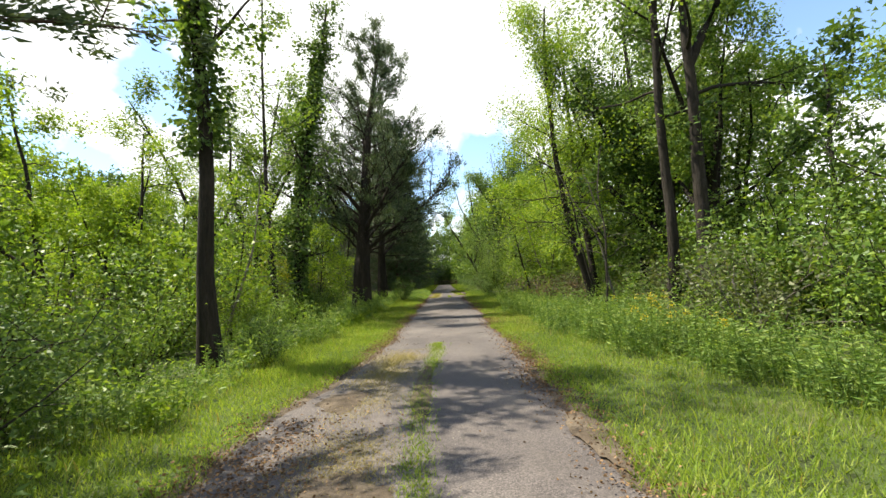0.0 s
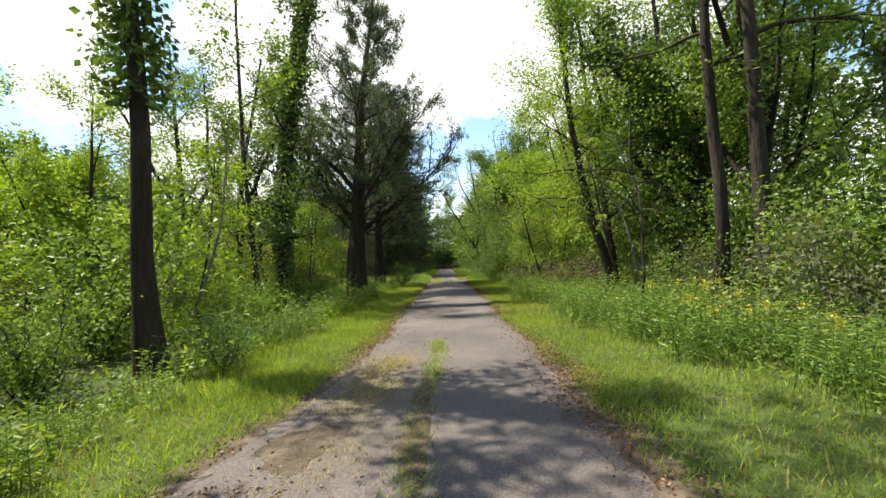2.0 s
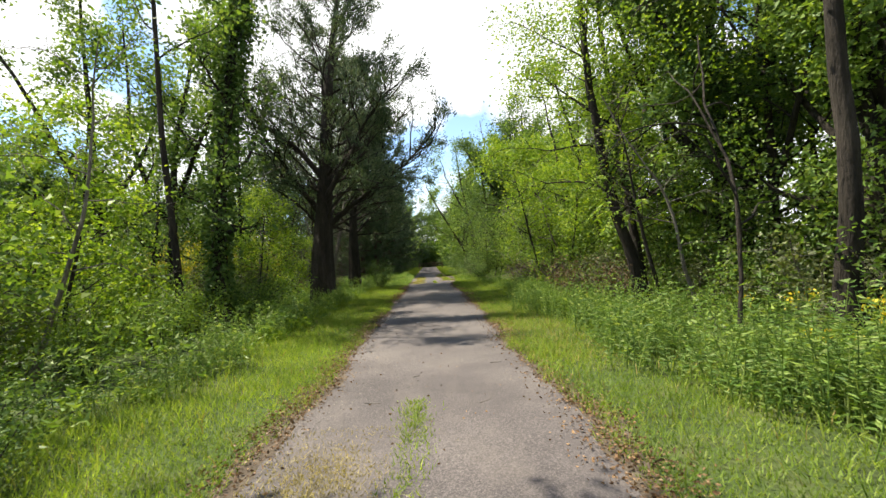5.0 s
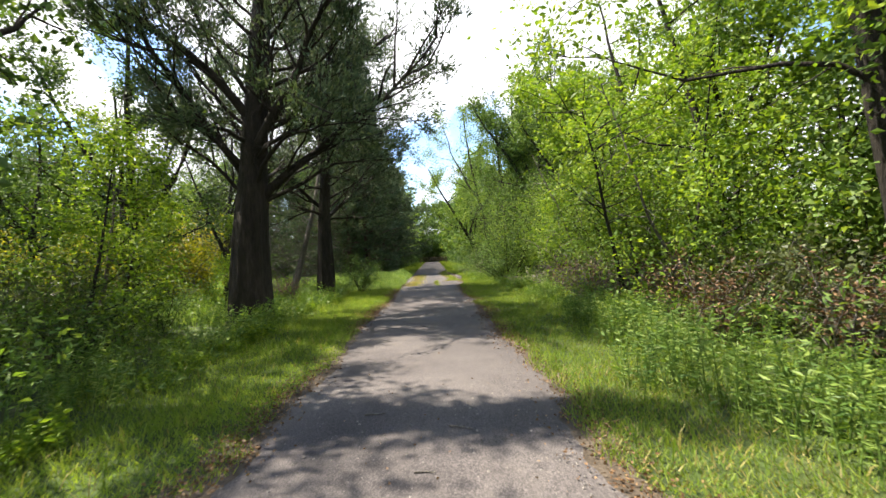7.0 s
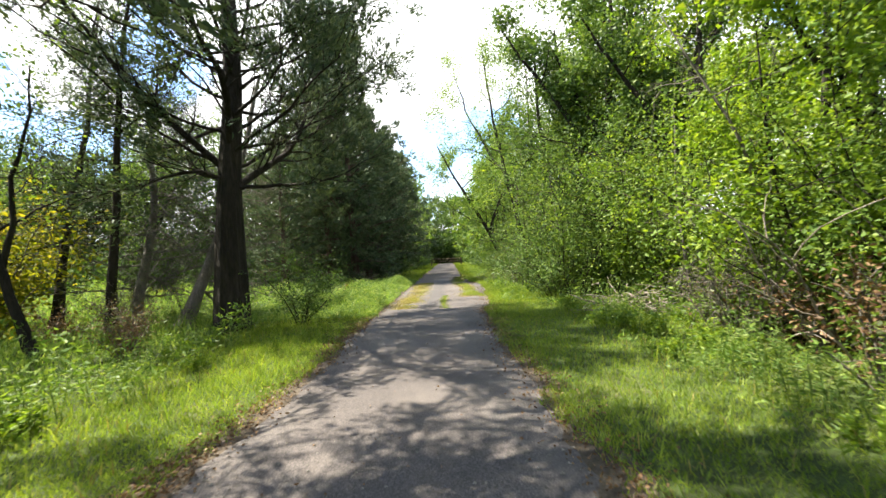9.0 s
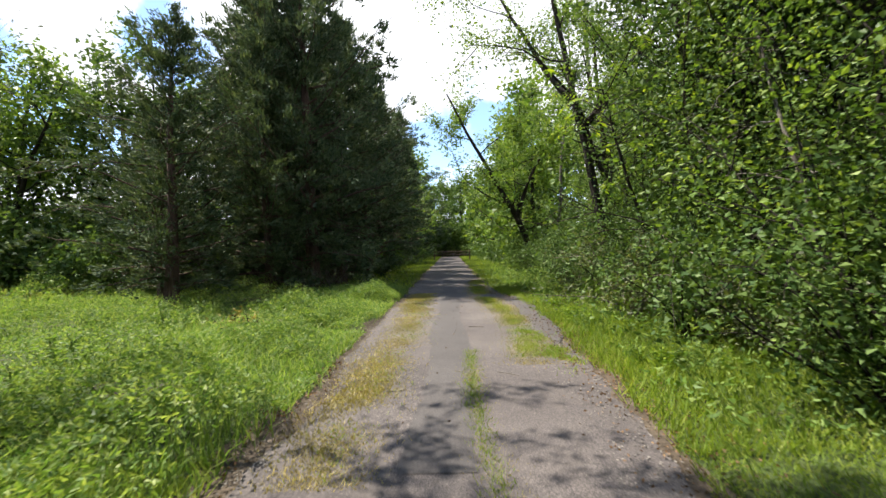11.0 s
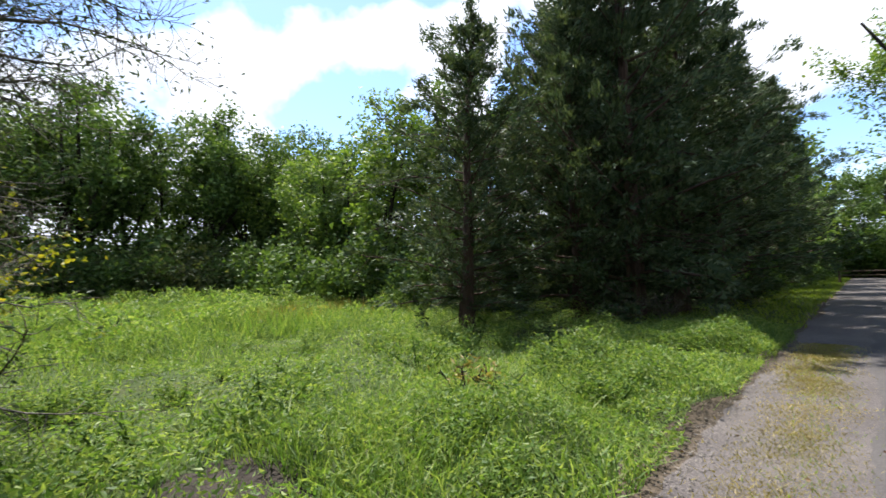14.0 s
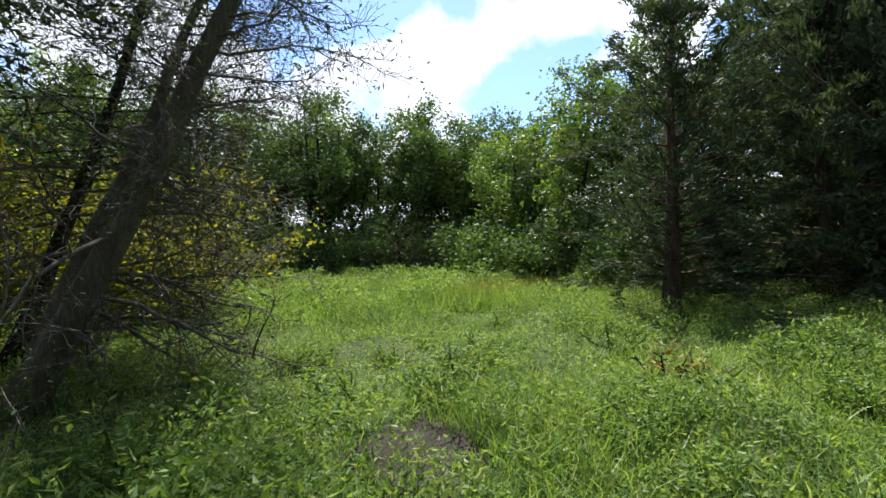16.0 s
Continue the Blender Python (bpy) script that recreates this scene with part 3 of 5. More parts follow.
proto("shrub_gray", build_shrub("shrub", 77, 1.2, 0.85, 9, 2800, (0.056, 0.03), LEAF["gray"], 0.10, bark=BARK_GREY, twigs=5, small=True))
proto("shrub_yellow", build_shrub("shrub", 78, 1.7, 0.9, 11, 3000, (0.08, 0.045), LEAF["yellow"], 0.13, bark=BARK_GREY))
proto("shrub_big", build_shrub("shrub", 68, 1.9, 1.15, 10, 4200, (0.07, 0.046), LEAF["mid"], 0.13, twigs=6, small=True))
proto("shrub_far", build_shrub("shrub", 70, 1.4, 1.1, 7, 2300, (0.095, 0.062), LEAF["deep"], 0.16, twigs=3, small=True))
proto("shrub_far_gray", build_shrub("shrub", 69, 1.2, 1.0, 7, 2200, (0.09, 0.05), LEAF["gray"], 0.15, twigs=3, small=True))
for i in range(2):
    proto(f"thicket{i}", build_shrub("vine_thicket", 91 + i, 3.0, 1.35, 16, 11000, (0.046, 0.03), LEAF["deep"], 0.14, twigs=9))
proto("thicket_mid", build_shrub("vine_thicket", 94, 2.3, 1.3, 14, 9000, (0.044, 0.028), LEAF["mid"], 0.15, twigs=8))
for i, mat in enumerate(("deep", "mid", "deep", "deep")):
    proto(f"full{i}", build_tree("broadleaf_tree", 151 + i, 6.4, 0.12, 0.07, 26, 2.0, 5, 0, 7500, (0.15, 0.10), LEAF[mat], BARK, forks=2, coarse=True, spread=0.2, small=True, oval=True, rise=0.5))
proto("twiggy", build_shrub("bare_shrub", 79, 1.1, 0.9, 18, 420, (0.05, 0.026), LEAF["gray"], bark=BARK_GREY, twigs=11))
proto("dry_shrub", build_shrub("dry_shrub", 89, 0.9, 0.7, 14, 1300, (0.05, 0.024), LEAF["brown"], 0.07, bark=BARK_GREY, twigs=8))
for i in range(2):
    proto(f"weed{i}", build_weed("tall_weed", 81 + i, 0.50, 15, 0.28, LEAF["mid" if i else "meadow"]))
proto("goldenrod", build_weed("goldenrod", 85, 0.58, 13, 0.24, LEAF["meadow"], bloom=3))
proto("herb", build_weed("leafy_herb", 86, 0.22, 18, 0.2, LEAF["bright"], leaf=(0.05, 0.022)))

rnd = random.Random(5)
L_BROAD = "slender broadleaf tree with a green crown in the woods"
L_CEDAR = "dense dark green cedar with a stringy reddish trunk"
L_SHRUB = "leafy green roadside shrub with arching stems"


def stand(ob, x, y, label, turn=0.0, tilt=0.0):
    ob.matrix_basis = pose(x, y, 0, 0, tilt, turn)
    tagged(ob, label, "tree")


# ---- trees that stand out along the lane ----
stand(build_tree("ivy_clad_tree", 101, 7.5, 0.105, 0.45, 14, 1.5, 4, 3, 3600, (0.085, 0.055), LEAF["mid"], BARK, ivy=3600, wob=0.05, split=True, ivy_low=0.28),
      -2.63, 5.15, "tall dark straight tree wrapped in ivy beside the lane")
stand(build_tree("ivy_clad_tree", 102, 8.2, 0.13, 0.18, 22, 1.05, 5, 3, 3900, (0.085, 0.055), LEAF["deep"], BARK, cone=0.75, ivy=7000, wob=0.05, split=True),
      -3.3, 10.4, "thick tree smothered in dark ivy")
stand(build_tree("slender_tree", 103, 8.0, 0.06, 0.5, 10, 1.1, 4, 3, 1700, (0.08, 0.05), LEAF["mid"], BARK, wob=0.05, split=True),
      -3.65, 9.95, "slender bare-stemmed tree next to the ivy tree", 0, -2)
stand(build_open_cedar("spreading_tree", 104, 8.6, 0.25, 5, 52, 2.5, 58000, LEAF["cedar"], low=0.2, rise=0.5),
      -2.55, 14.1, "stout dark tree with many spreading twiggy limbs")
stand(build_open_cedar("spreading_tree", 105, 7.8, 0.185, 3, 56, 2.9, 62000, LEAF["cedar"], low=0.24, rise=0.3),
      -2.55, 18.8, "dark tree with tiers of spreading limbs and grey-green tufts")
stand(build_tree("twin_trunk_tree", 106, 7.8, 0.115, 0.40, 13, 2.1, 4, 3, 5000, (0.062, 0.038), LEAF["mid"], BARK, lean=(-0.06, 0.0), wob=0.08, forks=1, fork_at=0.47, split=True),
      3.6, 6.2, "tall brown-barked tree with bare upper limbs")
stand(build_tree("twin_trunk_tree", 107, 7.8, 0.09, 0.38, 13, 2.1, 4, 3, 5000, (0.062, 0.038), LEAF["mid"], BARK, lean=(-0.09, 0.03), wob=0.08, split=True),
      3.35, 6.7, "tall dark tree leaning close beside its neighbour")
stand(build_tree("leaning_tree", 108, 6.8, 0.10, 0.2, 20, 1.95, 5, 3, 19000, (0.058, 0.03), LEAF["bright"], BARK, lean=(-0.40, -0.05), rise=0.6, wob=0.085, split=True, spread=0.15, limb_thick=0.26),
      3.3, 10.1, "tree leaning over the lane with bright feathery leaves")
stand(build_tree("broadleaf_tree", 109, 7.2, 0.085, 0.2, 17, 2.0, 5, 3, 17000, (0.058, 0.032), LEAF["bright"], BARK, lean=(-0.05, 0.0), forks=1, split=True, spread=0.15),
      3.45, 10.5, "upright dark-stemmed tree with light green leaves")
stand(build_tree("leaning_tree", 110, 4.8, 0.10, 0.12, 34, 1.05, 9, 8, 3800, (0.042, 0.014), LEAF["cedar"], BARK_GREY, lean=(0.2, 0.66), limb_thick=0.22, rise=-0.05, wob=0.08, split=True, top=0.3, side=1.2),
      -3.66, 19.55, "leaning half-dead tree with a tangle of bare twigs")
stand(build_tree("leaning_tree", 111, 4.6, 0.085, 0.12, 60, 1.35, 9, 8, 9000, (0.052, 0.016), LEAF["cedar"], BARK_GREY, small=True, lean=(0.05, 0.42), limb_thick=0.24, rise=-0.05, wob=0.09, split=True, side=1.2),
      -4.3, 19.4, "thin leaning tree with drooping bare twigs")
stand(build_tree("leaning_tree", 116, 5.4, 0.075, 0.25, 60, 1.35, 9, 7, 15000, (0.055, 0.018), LEAF["cedar"], BARK, small=True, lean=(0.0, 0.36), limb_thick=0.24, rise=0.0, wob=0.09, split=True),
      -5.1, 19.0, "slim leaning tree with dense drooping twigs")
stand(build_tree("crooked_tree", 112, 3.6, 0.06, 0.4, 9, 1.3, 5, 3, 900, (0.06, 0.035), LEAF["mid"], BARK, lean=(-0.35, 0.05), rise=0.6, wob=0.12, forks=1, split=True),
      -4.05, 17.6, "thin crooked dark tree leaning from the lane")
stand(build_tree("slender_tree", 113, 5.0, 0.07, 0.5, 9, 1.2, 5, 3, 1300, (0.06, 0.035), LEAF["mid"], BARK, lean=(0.02, 0.0), wob=0.05, split=True),
      -4.0, 18.6, "slender straight dark tree beside the meadow")
stand(build_tree("broadleaf_tree", 114, 6.6, 0.085, 0.3, 17, 2.2, 5, 3, 14000, (0.056, 0.032), LEAF["mid"], BARK, lean=(-0.12, 0.0), wob=0.09, forks=2, fork_at=0.4, split=True),
      2.55, 25.6, "dark-trunked tree rising behind the bushes")
stand(build_tree("arching_tree", 115, 6.4, 0.12, 0.2, 18, 2.4, 5, 3, 14000, (0.085, 0.05), LEAF["mid"], BARK, lean=(-0.45, -0.02), rise=0.3, wob=0.07, forks=1, split=True),
      2.9, 33.5, "tree arching its dark limb over the lane")
for x, y, s, d in ((3.5, 30.2, 1.5, 201), (4.0, 31.0, 1.35, 202), (3.1, 31.8, 1.25, 203)):
    ob = build_tree("dead_tree", d, 6.2, 0.05, 0.4, 11, 1.1, 5, 4, 0, (0.1, 0.05), LEAF["mid"], BARK_GREY, rise=1.2, wob=0.08, split=True)
    ob.matrix_basis = pose(x, y, 0) @ Matrix.Scale(s, 4)
    tagged(ob, "bare grey dead tree standing above the bushes", "tree")

for x, y, lx, ly, d in ((3.2, 12.6, -0.35, -0.1, 211), (3.3, 14.7, -0.3, 0.1, 212), (3.3, 16.8, -0.4, -0.1, 213), (3.4, 18.7, -0.3, 0.0, 214), (3.3, 8.6, -0.35, 0.1, 215), (2.7, 21.6, -0.3, -0.1, 216), (-3.6, 12.4, 0.3, 0.0, 217), (-3.5, 7.2, 0.25, 0.1, 218)):
    ob = build_tree("dead_sapling", d, 3.1, 0.028, 0.3, 9, 1.2, 4, 4, 0, (0.1, 0.05), LEAF["mid"], BARK_GREY, lean=(lx, ly), rise=0.2, wob=0.12, split=True)
    stand(ob, x, y, "bare leaning dead sapling among the leaves")

# ---- cedars by the meadow ----
for key, x, y, turn, s in (("cedar_open", -4.4, 25.85, 0, 0.86), ("cedar1", -3.5, 27.6, 70, 0.82), ("cedar2", -2.85, 28.2, 140, 1.08), ("cedar0", -2.75, 30.3, 220, 1.05),
                           ("cedar1", -2.5, 32.6, 20, 1.0), ("cedar2", -2.45, 35.2, 250, 1.0), ("cedar0", -4.6, 29.6, 100, 1.1), ("cedar_open", -6.2, 28.9, 10, 0.75),
                           ("cedar2", -2.5, 38.5, 33, 1.05), ("cedar0", -2.6, 42, 180, 1.0), ("cedar1", -3.9, 33.5, 111, 1.1), ("cedar2", -3.75, 29.0, 300, 1.05), ("cedar_open", -5.4, 27.2, 210, 0.66), ("cedar0", -4.2, 31.6, 310, 1.1)):
    place(key, x, y, turn, s, L_CEDAR, "tree", "cedars", tall=1.0 if key == "cedar_open" else (1.55 if y in (28.2, 29.0) else 1.15))
stand(build_cedar("cedar_tree", 59, 4.0, 0.10, 0.48, 1.7, 26, 17000, LEAF["cedar"], size=(0.08, 0.026)), -2.95, 1.8, "dark cedar with boughs hanging towards the lane")

# ---- tree line behind the meadow ----
for i in range(8):
    place(("far_mid0", "far_bright1", "far_bright0")[i % 3], -12.5 - rnd.uniform(0, 4), 8 + 1.1 * i, rnd.uniform(0, 360), rnd.uniform(0.7, 0.95), "leafy tree beyond the meadow corner", "tree", "meadow tree line")
for i in range(26):
    a = i / 25
    x, y = -19.5 - rnd.uniform(0, 2.2) - 2 * math.sin(a * 3), 4 + 30 * a + rnd.uniform(-0.4, 0.4)
    place(f"full{rnd.randrange(4)}", x, y, rnd.uniform(0, 360), rnd.uniform(0.95, 1.3), "full leafy tree at the far meadow edge", "tree", "meadow tree line")
for i in range(13):
    place(("far_deep0", "full0", "full3")[i % 3], -24 - rnd.uniform(0, 2), 2 + 2.8 * i, rnd.uniform(0, 360), rnd.uniform(1.0, 1.25), "full leafy tree at the far meadow edge", "tree", "meadow tree line")
for i in range(10):
    place(("full0", "full3", "full1")[i % 3], -7.5 - 1.4 * i + rnd.uniform(-0.4, 0.4), 29.8 + rnd.uniform(-1, 1.5) + 0.2 * i, rnd.uniform(0, 360), rnd.uniform(0.8, 1.0), "dark leafy tree behind the meadow", "tree", "meadow tree line")
for i in range(34):
    place(rnd.choice(("shrub_far_gray", "shrub_far")), -18.3 - rnd.uniform(0, 1.4), 6 + i * 0.75, rnd.uniform(0, 360), rnd.uniform(1.1, 1.8), "grey-green bush at the foot of the tree line", "bush", "tree line bushes")
for i in range(24):
    place("shrub_far", -21.5 - rnd.uniform(0, 2), 3 + i * 1.25, rnd.uniform(0, 360), rnd.uniform(2.0, 2.7), "dark bush at the foot of the tree line", "bush", "tree line bushes")
for i in range(14):
    place("shrub_far", -6 - 1.1 * i, 31.8 + rnd.uniform(-0.5, 0.9), rnd.uniform(0, 360), rnd.uniform(1.9, 2.6), "dark bush under the trees behind the meadow", "bush", "tree line bushes")
for i in range(16):
    place("shrub_far", -6 - 0.85 * i, 28.6 + rnd.uniform(-0.3, 0.9), rnd.uniform(0, 360), rnd.uniform(1.0, 1.7), "dark bush under the trees behind the meadow", "bush", "tree line bushes")

# ---- woods on both sides ----
# Trees below y 0 are unseen, added behind the camera to close off light.
for y0 in range(-4, 13, 2):
    y = y0 + rnd.uniform(-0.6, 0.6)
    place(rnd.choice(("bright0", "broad0", "broad1", "bright1")), -5.9 + rnd.uniform(-0.7, 0.9), y, rnd.uniform(0, 360), rnd.uniform(0.55, 0.75) + (0.27 if y > 11 else -0.05), L_BROAD, "tree", "woods")
    place(rnd.choice(("far_deep0", "far_mid0", "far_bright1")), -8.8 + rnd.uniform(-1.2, 1.2), y + 1, rnd.uniform(0, 360), rnd.uniform(0.6, 0.8), L_BROAD, "tree", "woods")
for y0 in range(-4, 36, 2):
    y = y0 + rnd.uniform(-0.6, 0.6)
    place(rnd.choice(("broad0", "bright0", "bright1", "broad1")), 5.0 + rnd.uniform(-0.4, 0.9), y, rnd.uniform(0, 360), rnd.uniform(0.72, 1.0) * (0.78 if y < 6.5 else 1.0), L_BROAD, "tree", "woods")
    if y0 % 4 == 0:
        place(rnd.choice(("far_deep1", "far_mid1", "far_bright0")), 8.0 + rnd.uniform(-1.0, 1.2), y + 1, rnd.uniform(0, 360), rnd.uniform(0.85, 1.1), L_BROAD, "tree", "woods")
for y0 in range(36, 74, 3):
    place(rnd.choice(("far_deep0", "far_mid0")), 3.3 + rnd.uniform(-0.5, 0.6), y0 + rnd.uniform(-0.6, 0.6), rnd.uniform(0, 360), rnd.uniform(0.95, 1.2), L_BROAD, "tree", "woods")
    place(rnd.choice(("far_deep1", "far_mid1")), 6.3 + rnd.uniform(-1.0, 1.2), y0 + 1, rnd.uniform(0, 360), rnd.uniform(0.9, 1.2), L_BROAD, "tree", "woods")
for y0 in range(44, 74, 3):
    place(rnd.choice(("far_deep0", "far_mid1")), -3.2 + rnd.uniform(-0.6, 0.3), y0 + rnd.uniform(-0.6, 0.6), rnd.uniform(0, 360), rnd.uniform(0.95, 1.2), L_BROAD, "tree", "woods")
    place(rnd.choice(("far_deep1", "far_mid0")), -6.3 + rnd.uniform(-1.6, 0.3), y0 - 8 + rnd.uniform(-0.6, 0.6), rnd.uniform(0, 360), rnd.uniform(0.9, 1.15), L_BROAD, "tree", "woods")
for i in range(11):
    place(("far_deep0", "far_deep1", "far_mid0")[i % 3], -5 + i, 62 + (i % 3) * 2.5, i * 77, 1.15, "dark tree closing the far end of the lane", "tree", "woods")
for i in range(14):
    place("shrub_far", -5 + 0.75 * i, 60.5 + (i % 3) * 0.8, i * 77, 2.6, "dark thicket closing the far end of the lane", "bush", "end thicket")

# mid-height trees and saplings on the edges
# Right-hand deep trees near y 9 and 23 are added to shade hollows.
for key, x, y, turn, s in (("bright0", 3.8, 13.0, 10, 0.95), ("bright1", 3.9, 15.2, 130, 0.98), ("sapling0", 2.75, 12.2, 40, 1.0), ("sapling1", 2.9, 13.6, 200, 1.0),
                           ("bright0", 4.1, 17.6, 250, 0.9), ("sapling0", 3.0, 16.4, 160, 0.95), ("bright1", 4.0, 20.2, 300, 0.85), ("broad1", 3.6, 28.6, 80, 0.95),
                           ("deep0", 4.9, 24.4, 77, 1.0), ("deep0", 3.7, 22.5, 10, 1.1), ("deep1", 3.6, 24.5, 210, 1.05), ("deep1", 4.0, 9.1, 140, 1.0), ("deep0", 4.4, 7.6, 60, 0.95), ("broad2", 2.9, 37.0, 270, 1.0), ("deep1", 4.4, 30.5, 50, 1.0), ("deep0", 4.3, 9.2, 30, 0.9), ("deep1", 5.2, 11.6, 200, 1.0), ("broad1", 4.5, 7.4, 130, 0.8), ("deep1", -6.6, 17.6, 200, 0.8), ("deep0", -8.4, 17.3, 90, 0.7), ("deep1", 4.1, 8.5, 95, 0.68),
                           ("bright0", -4.6, 3.6, 20, 0.55), ("bright1", -4.9, 7.4, 120, 0.66), ("broad0", -5.0, 12.2, 220, 1.0), ("deep1", -4.9, 15.2, 20, 0.85), ("deep0", 4.3, 20.4, 20, 0.9), ("broad0", 4.6, 22.7, 140, 1.0), ("broad1", 4.0, 25.0, 250, 1.0), ("deep1", 4.0, 23.3, 80, 1.1), ("deep0", 4.2, 21.6, 160, 1.1), ("sapling0", -3.6, 7.7, 75, 0.9), ("sapling1", -3.3, 11.9, 175, 0.85),
                           ("sapling0", -3.5, 12.8, 66, 0.8), ("sapling1", -3.6, 15.6, 99, 0.6)):
    place(key, x, y, turn, s, "young light green or dark green tree at the edge of the lane", "tree", "edge trees")

# ---- shrubs ----
for y0 in np.arange(1.6, 14.2, 0.9):
    place(rnd.choice(("shrub0", "shrub1", "shrub_deep", "shrub_bright")), -3.1 + rnd.uniform(-0.4, 0.3), y0 + rnd.uniform(-0.3, 0.3), rnd.uniform(0, 360), rnd.uniform(0.35, 0.65), L_SHRUB, "bush", "left shrubs")
    place(rnd.choice(("shrub_big", "shrub_bright", "shrub_gray")), -4.1 + rnd.uniform(-0.5, 0.5), y0 + rnd.uniform(-0.3, 0.3), rnd.uniform(0, 360), rnd.uniform(0.65, 1.05), L_SHRUB, "bush", "left shrubs")
for y0 in np.arange(-3, 11.5, 0.85):
    place(rnd.choice(("shrub0", "shrub1", "shrub_gray")), 3.4 + rnd.uniform(-0.3, 0.4), y0 + rnd.uniform(-0.3, 0.3), rnd.uniform(0, 360), rnd.uniform(0.7, 1.05), L_SHRUB, "bush", "right shrubs")
    place(rnd.choice(("shrub_big", "shrub1")), 4.6 + rnd.uniform(-0.3, 0.4), y0 + rnd.uniform(-0.3, 0.3), rnd.uniform(0, 360), rnd.uniform(0.85, 1.1), L_SHRUB, "bush", "right shrubs")
for y0 in np.arange(11.5, 34, 0.85):
    x = (3.7 if 16.9 < y0 < 19.6 else 3.1) if y0 < 20 else (2.2 if y0 < 26.5 else 2.6)
    # From y 20 on, darker leaf colour stands in for the wall's shaded depth.
    place(rnd.choice(("shrub0", "shrub1", "shrub_bright", "shrub_gray") if y0 < 20 else ("shrub_deep", "shrub_deep", "shrub_gray", "shrub_deep")), x + rnd.uniform(-0.2, 0.25), y0 + rnd.uniform(-0.25, 0.25), rnd.uniform(0, 360), rnd.uniform(0.65, 0.95), L_SHRUB, "bush", "right shrubs")
    place("shrub_big" if y0 < 19.5 else "shrub_deep", x + (1.05 if y0 < 19.5 else 0.6) + rnd.uniform(-0.2, 0.25), y0, rnd.uniform(0, 360), rnd.uniform(0.85, 1.1), L_SHRUB, "bush", "right shrubs")
for y0 in np.arange(34, 60, 1.5):
    place("shrub_far", 2.5 + rnd.uniform(-0.2, 0.3), y0, rnd.uniform(0, 360), rnd.uniform(0.7, 1.1), L_SHRUB, "bush", "right shrubs")
    place("shrub_far", -2.5 + rnd.uniform(-0.3, 0.2), y0, rnd.uniform(0, 360), rnd.uniform(0.7, 1.1), L_SHRUB, "bush", "left shrubs")
for key, x, y, turn, s in (("thicket0", 3.3, 23.2, 0, 1.1), ("thicket1", 3.0, 24.4, 80, 0.9), ("thicket0", 3.7, 22.2, 160, 1.2), ("thicket1", 3.9, 23.9, 250, 1.3), ("thicket0", 3.1, 25.8, 30, 0.9),
                           ("thicket1", 3.9, 25.4, 300, 1.3), ("thicket_mid", 2.45, 20.7, 0, 1.05), ("thicket1", 3.35, 21.3, 120, 0.85), ("thicket_mid", 3.6, 19.6, 200, 1.15),
                           ("thicket_mid", 3.55, 17.2, 60, 1.0), ("thicket_mid", 3.5, 15.6, 170, 1.0), ("thicket_mid", 3.6, 14.0, 290, 0.95)):
    place(key, x, y, turn, s, "tall thicket smothered in leafy vines beside the lane", "bush", "vine thickets")
place("shrub_deep", -2.45, 2.05, 15, 0.72, "dark leafy bush at the edge of the verge", "bush")
place("shrub_deep", -2.75, 2.75, 75, 0.6, "dark leafy bush at the edge of the verge", "bush")
place("shrub_deep", -1.95, 5.0, 75, 0.4, "low dark bush in front of the ivy tree", "bush")
place("shrub_deep", -1.75, 19.1, 40, 0.7, "dense dark bush beside a tree trunk", "bush")
for x, y, s in ((-7.4, 20.1, 1.1), (-6.6, 19.3, 1.2), (-8.4, 19.2, 1.25), (-5.6, 18.6, 1.15), (-9.6, 18.8, 1.1)):
    place("shrub_yellow", x, y, x * 90, s, "tall yellow-green bush at the meadow edge", "bush", "meadow bushes")
for x, y, s in ((-4.6, 19.6, 0.7), (-3.9, 18.7, 0.7), (2.6, 14.6, 0.75), (2.65, 16.6, 0.8), (3.2, 18.0, 0.7), (2.5, 13.2, 0.6), (2.75, 12.4, 0.7), (-2.9, 27.6, 0.6), (-2.4, 28.1, 0.5)):
    place("twiggy", x, y, x * 77, s, "tangle of bare grey-brown twigs", "bush", "bare shrubs")

for x, y, s in ((2.5, 11.3, 0.8), (2.75, 12.0, 0.9), (2.6, 12.9, 0.7), (2.5, 14.0, 0.75), (2.6, 15.3, 0.8), (3.0, 16.2, 0.7), (3.2, 17.2, 0.9), (2.9, 10.4, 0.8), (-3.3, 18.0, 0.55), (-2.9, 17.3, 0.5), (-4.4, 18.2, 0.6)):
    place("dry_shrub", x, y, x * 133 + y * 71, s, "withered brown shrub among the green bushes", "bush", "dry shrubs")

# ---- weeds ----
for i in range(185):
    y = rnd.uniform(0.5, 13)
    place(rnd.choice(("weed0", "weed1", "weed0", "goldenrod" if 3.2 < y < 6.5 and i % 2 else "weed1")), 1.62 + abs(rnd.gauss(0, 0.5)) + 0.15 * math.sin(y * 1.7) + 0.7 * min(1, max(0, (4.6 - y) / 2)), y, rnd.uniform(0, 360), rnd.uniform(0.6, 1.05), "tall green roadside weeds in a clump", "weed", "roadside weeds")
for i in range(45):
    place(rnd.choice(("weed0", "herb")), 1.9 + abs(rnd.gauss(0, 0.35)), rnd.uniform(12, 20), rnd.uniform(0, 360), rnd.uniform(0.5, 0.85), "tall green roadside weeds in a clump", "weed", "roadside weeds")
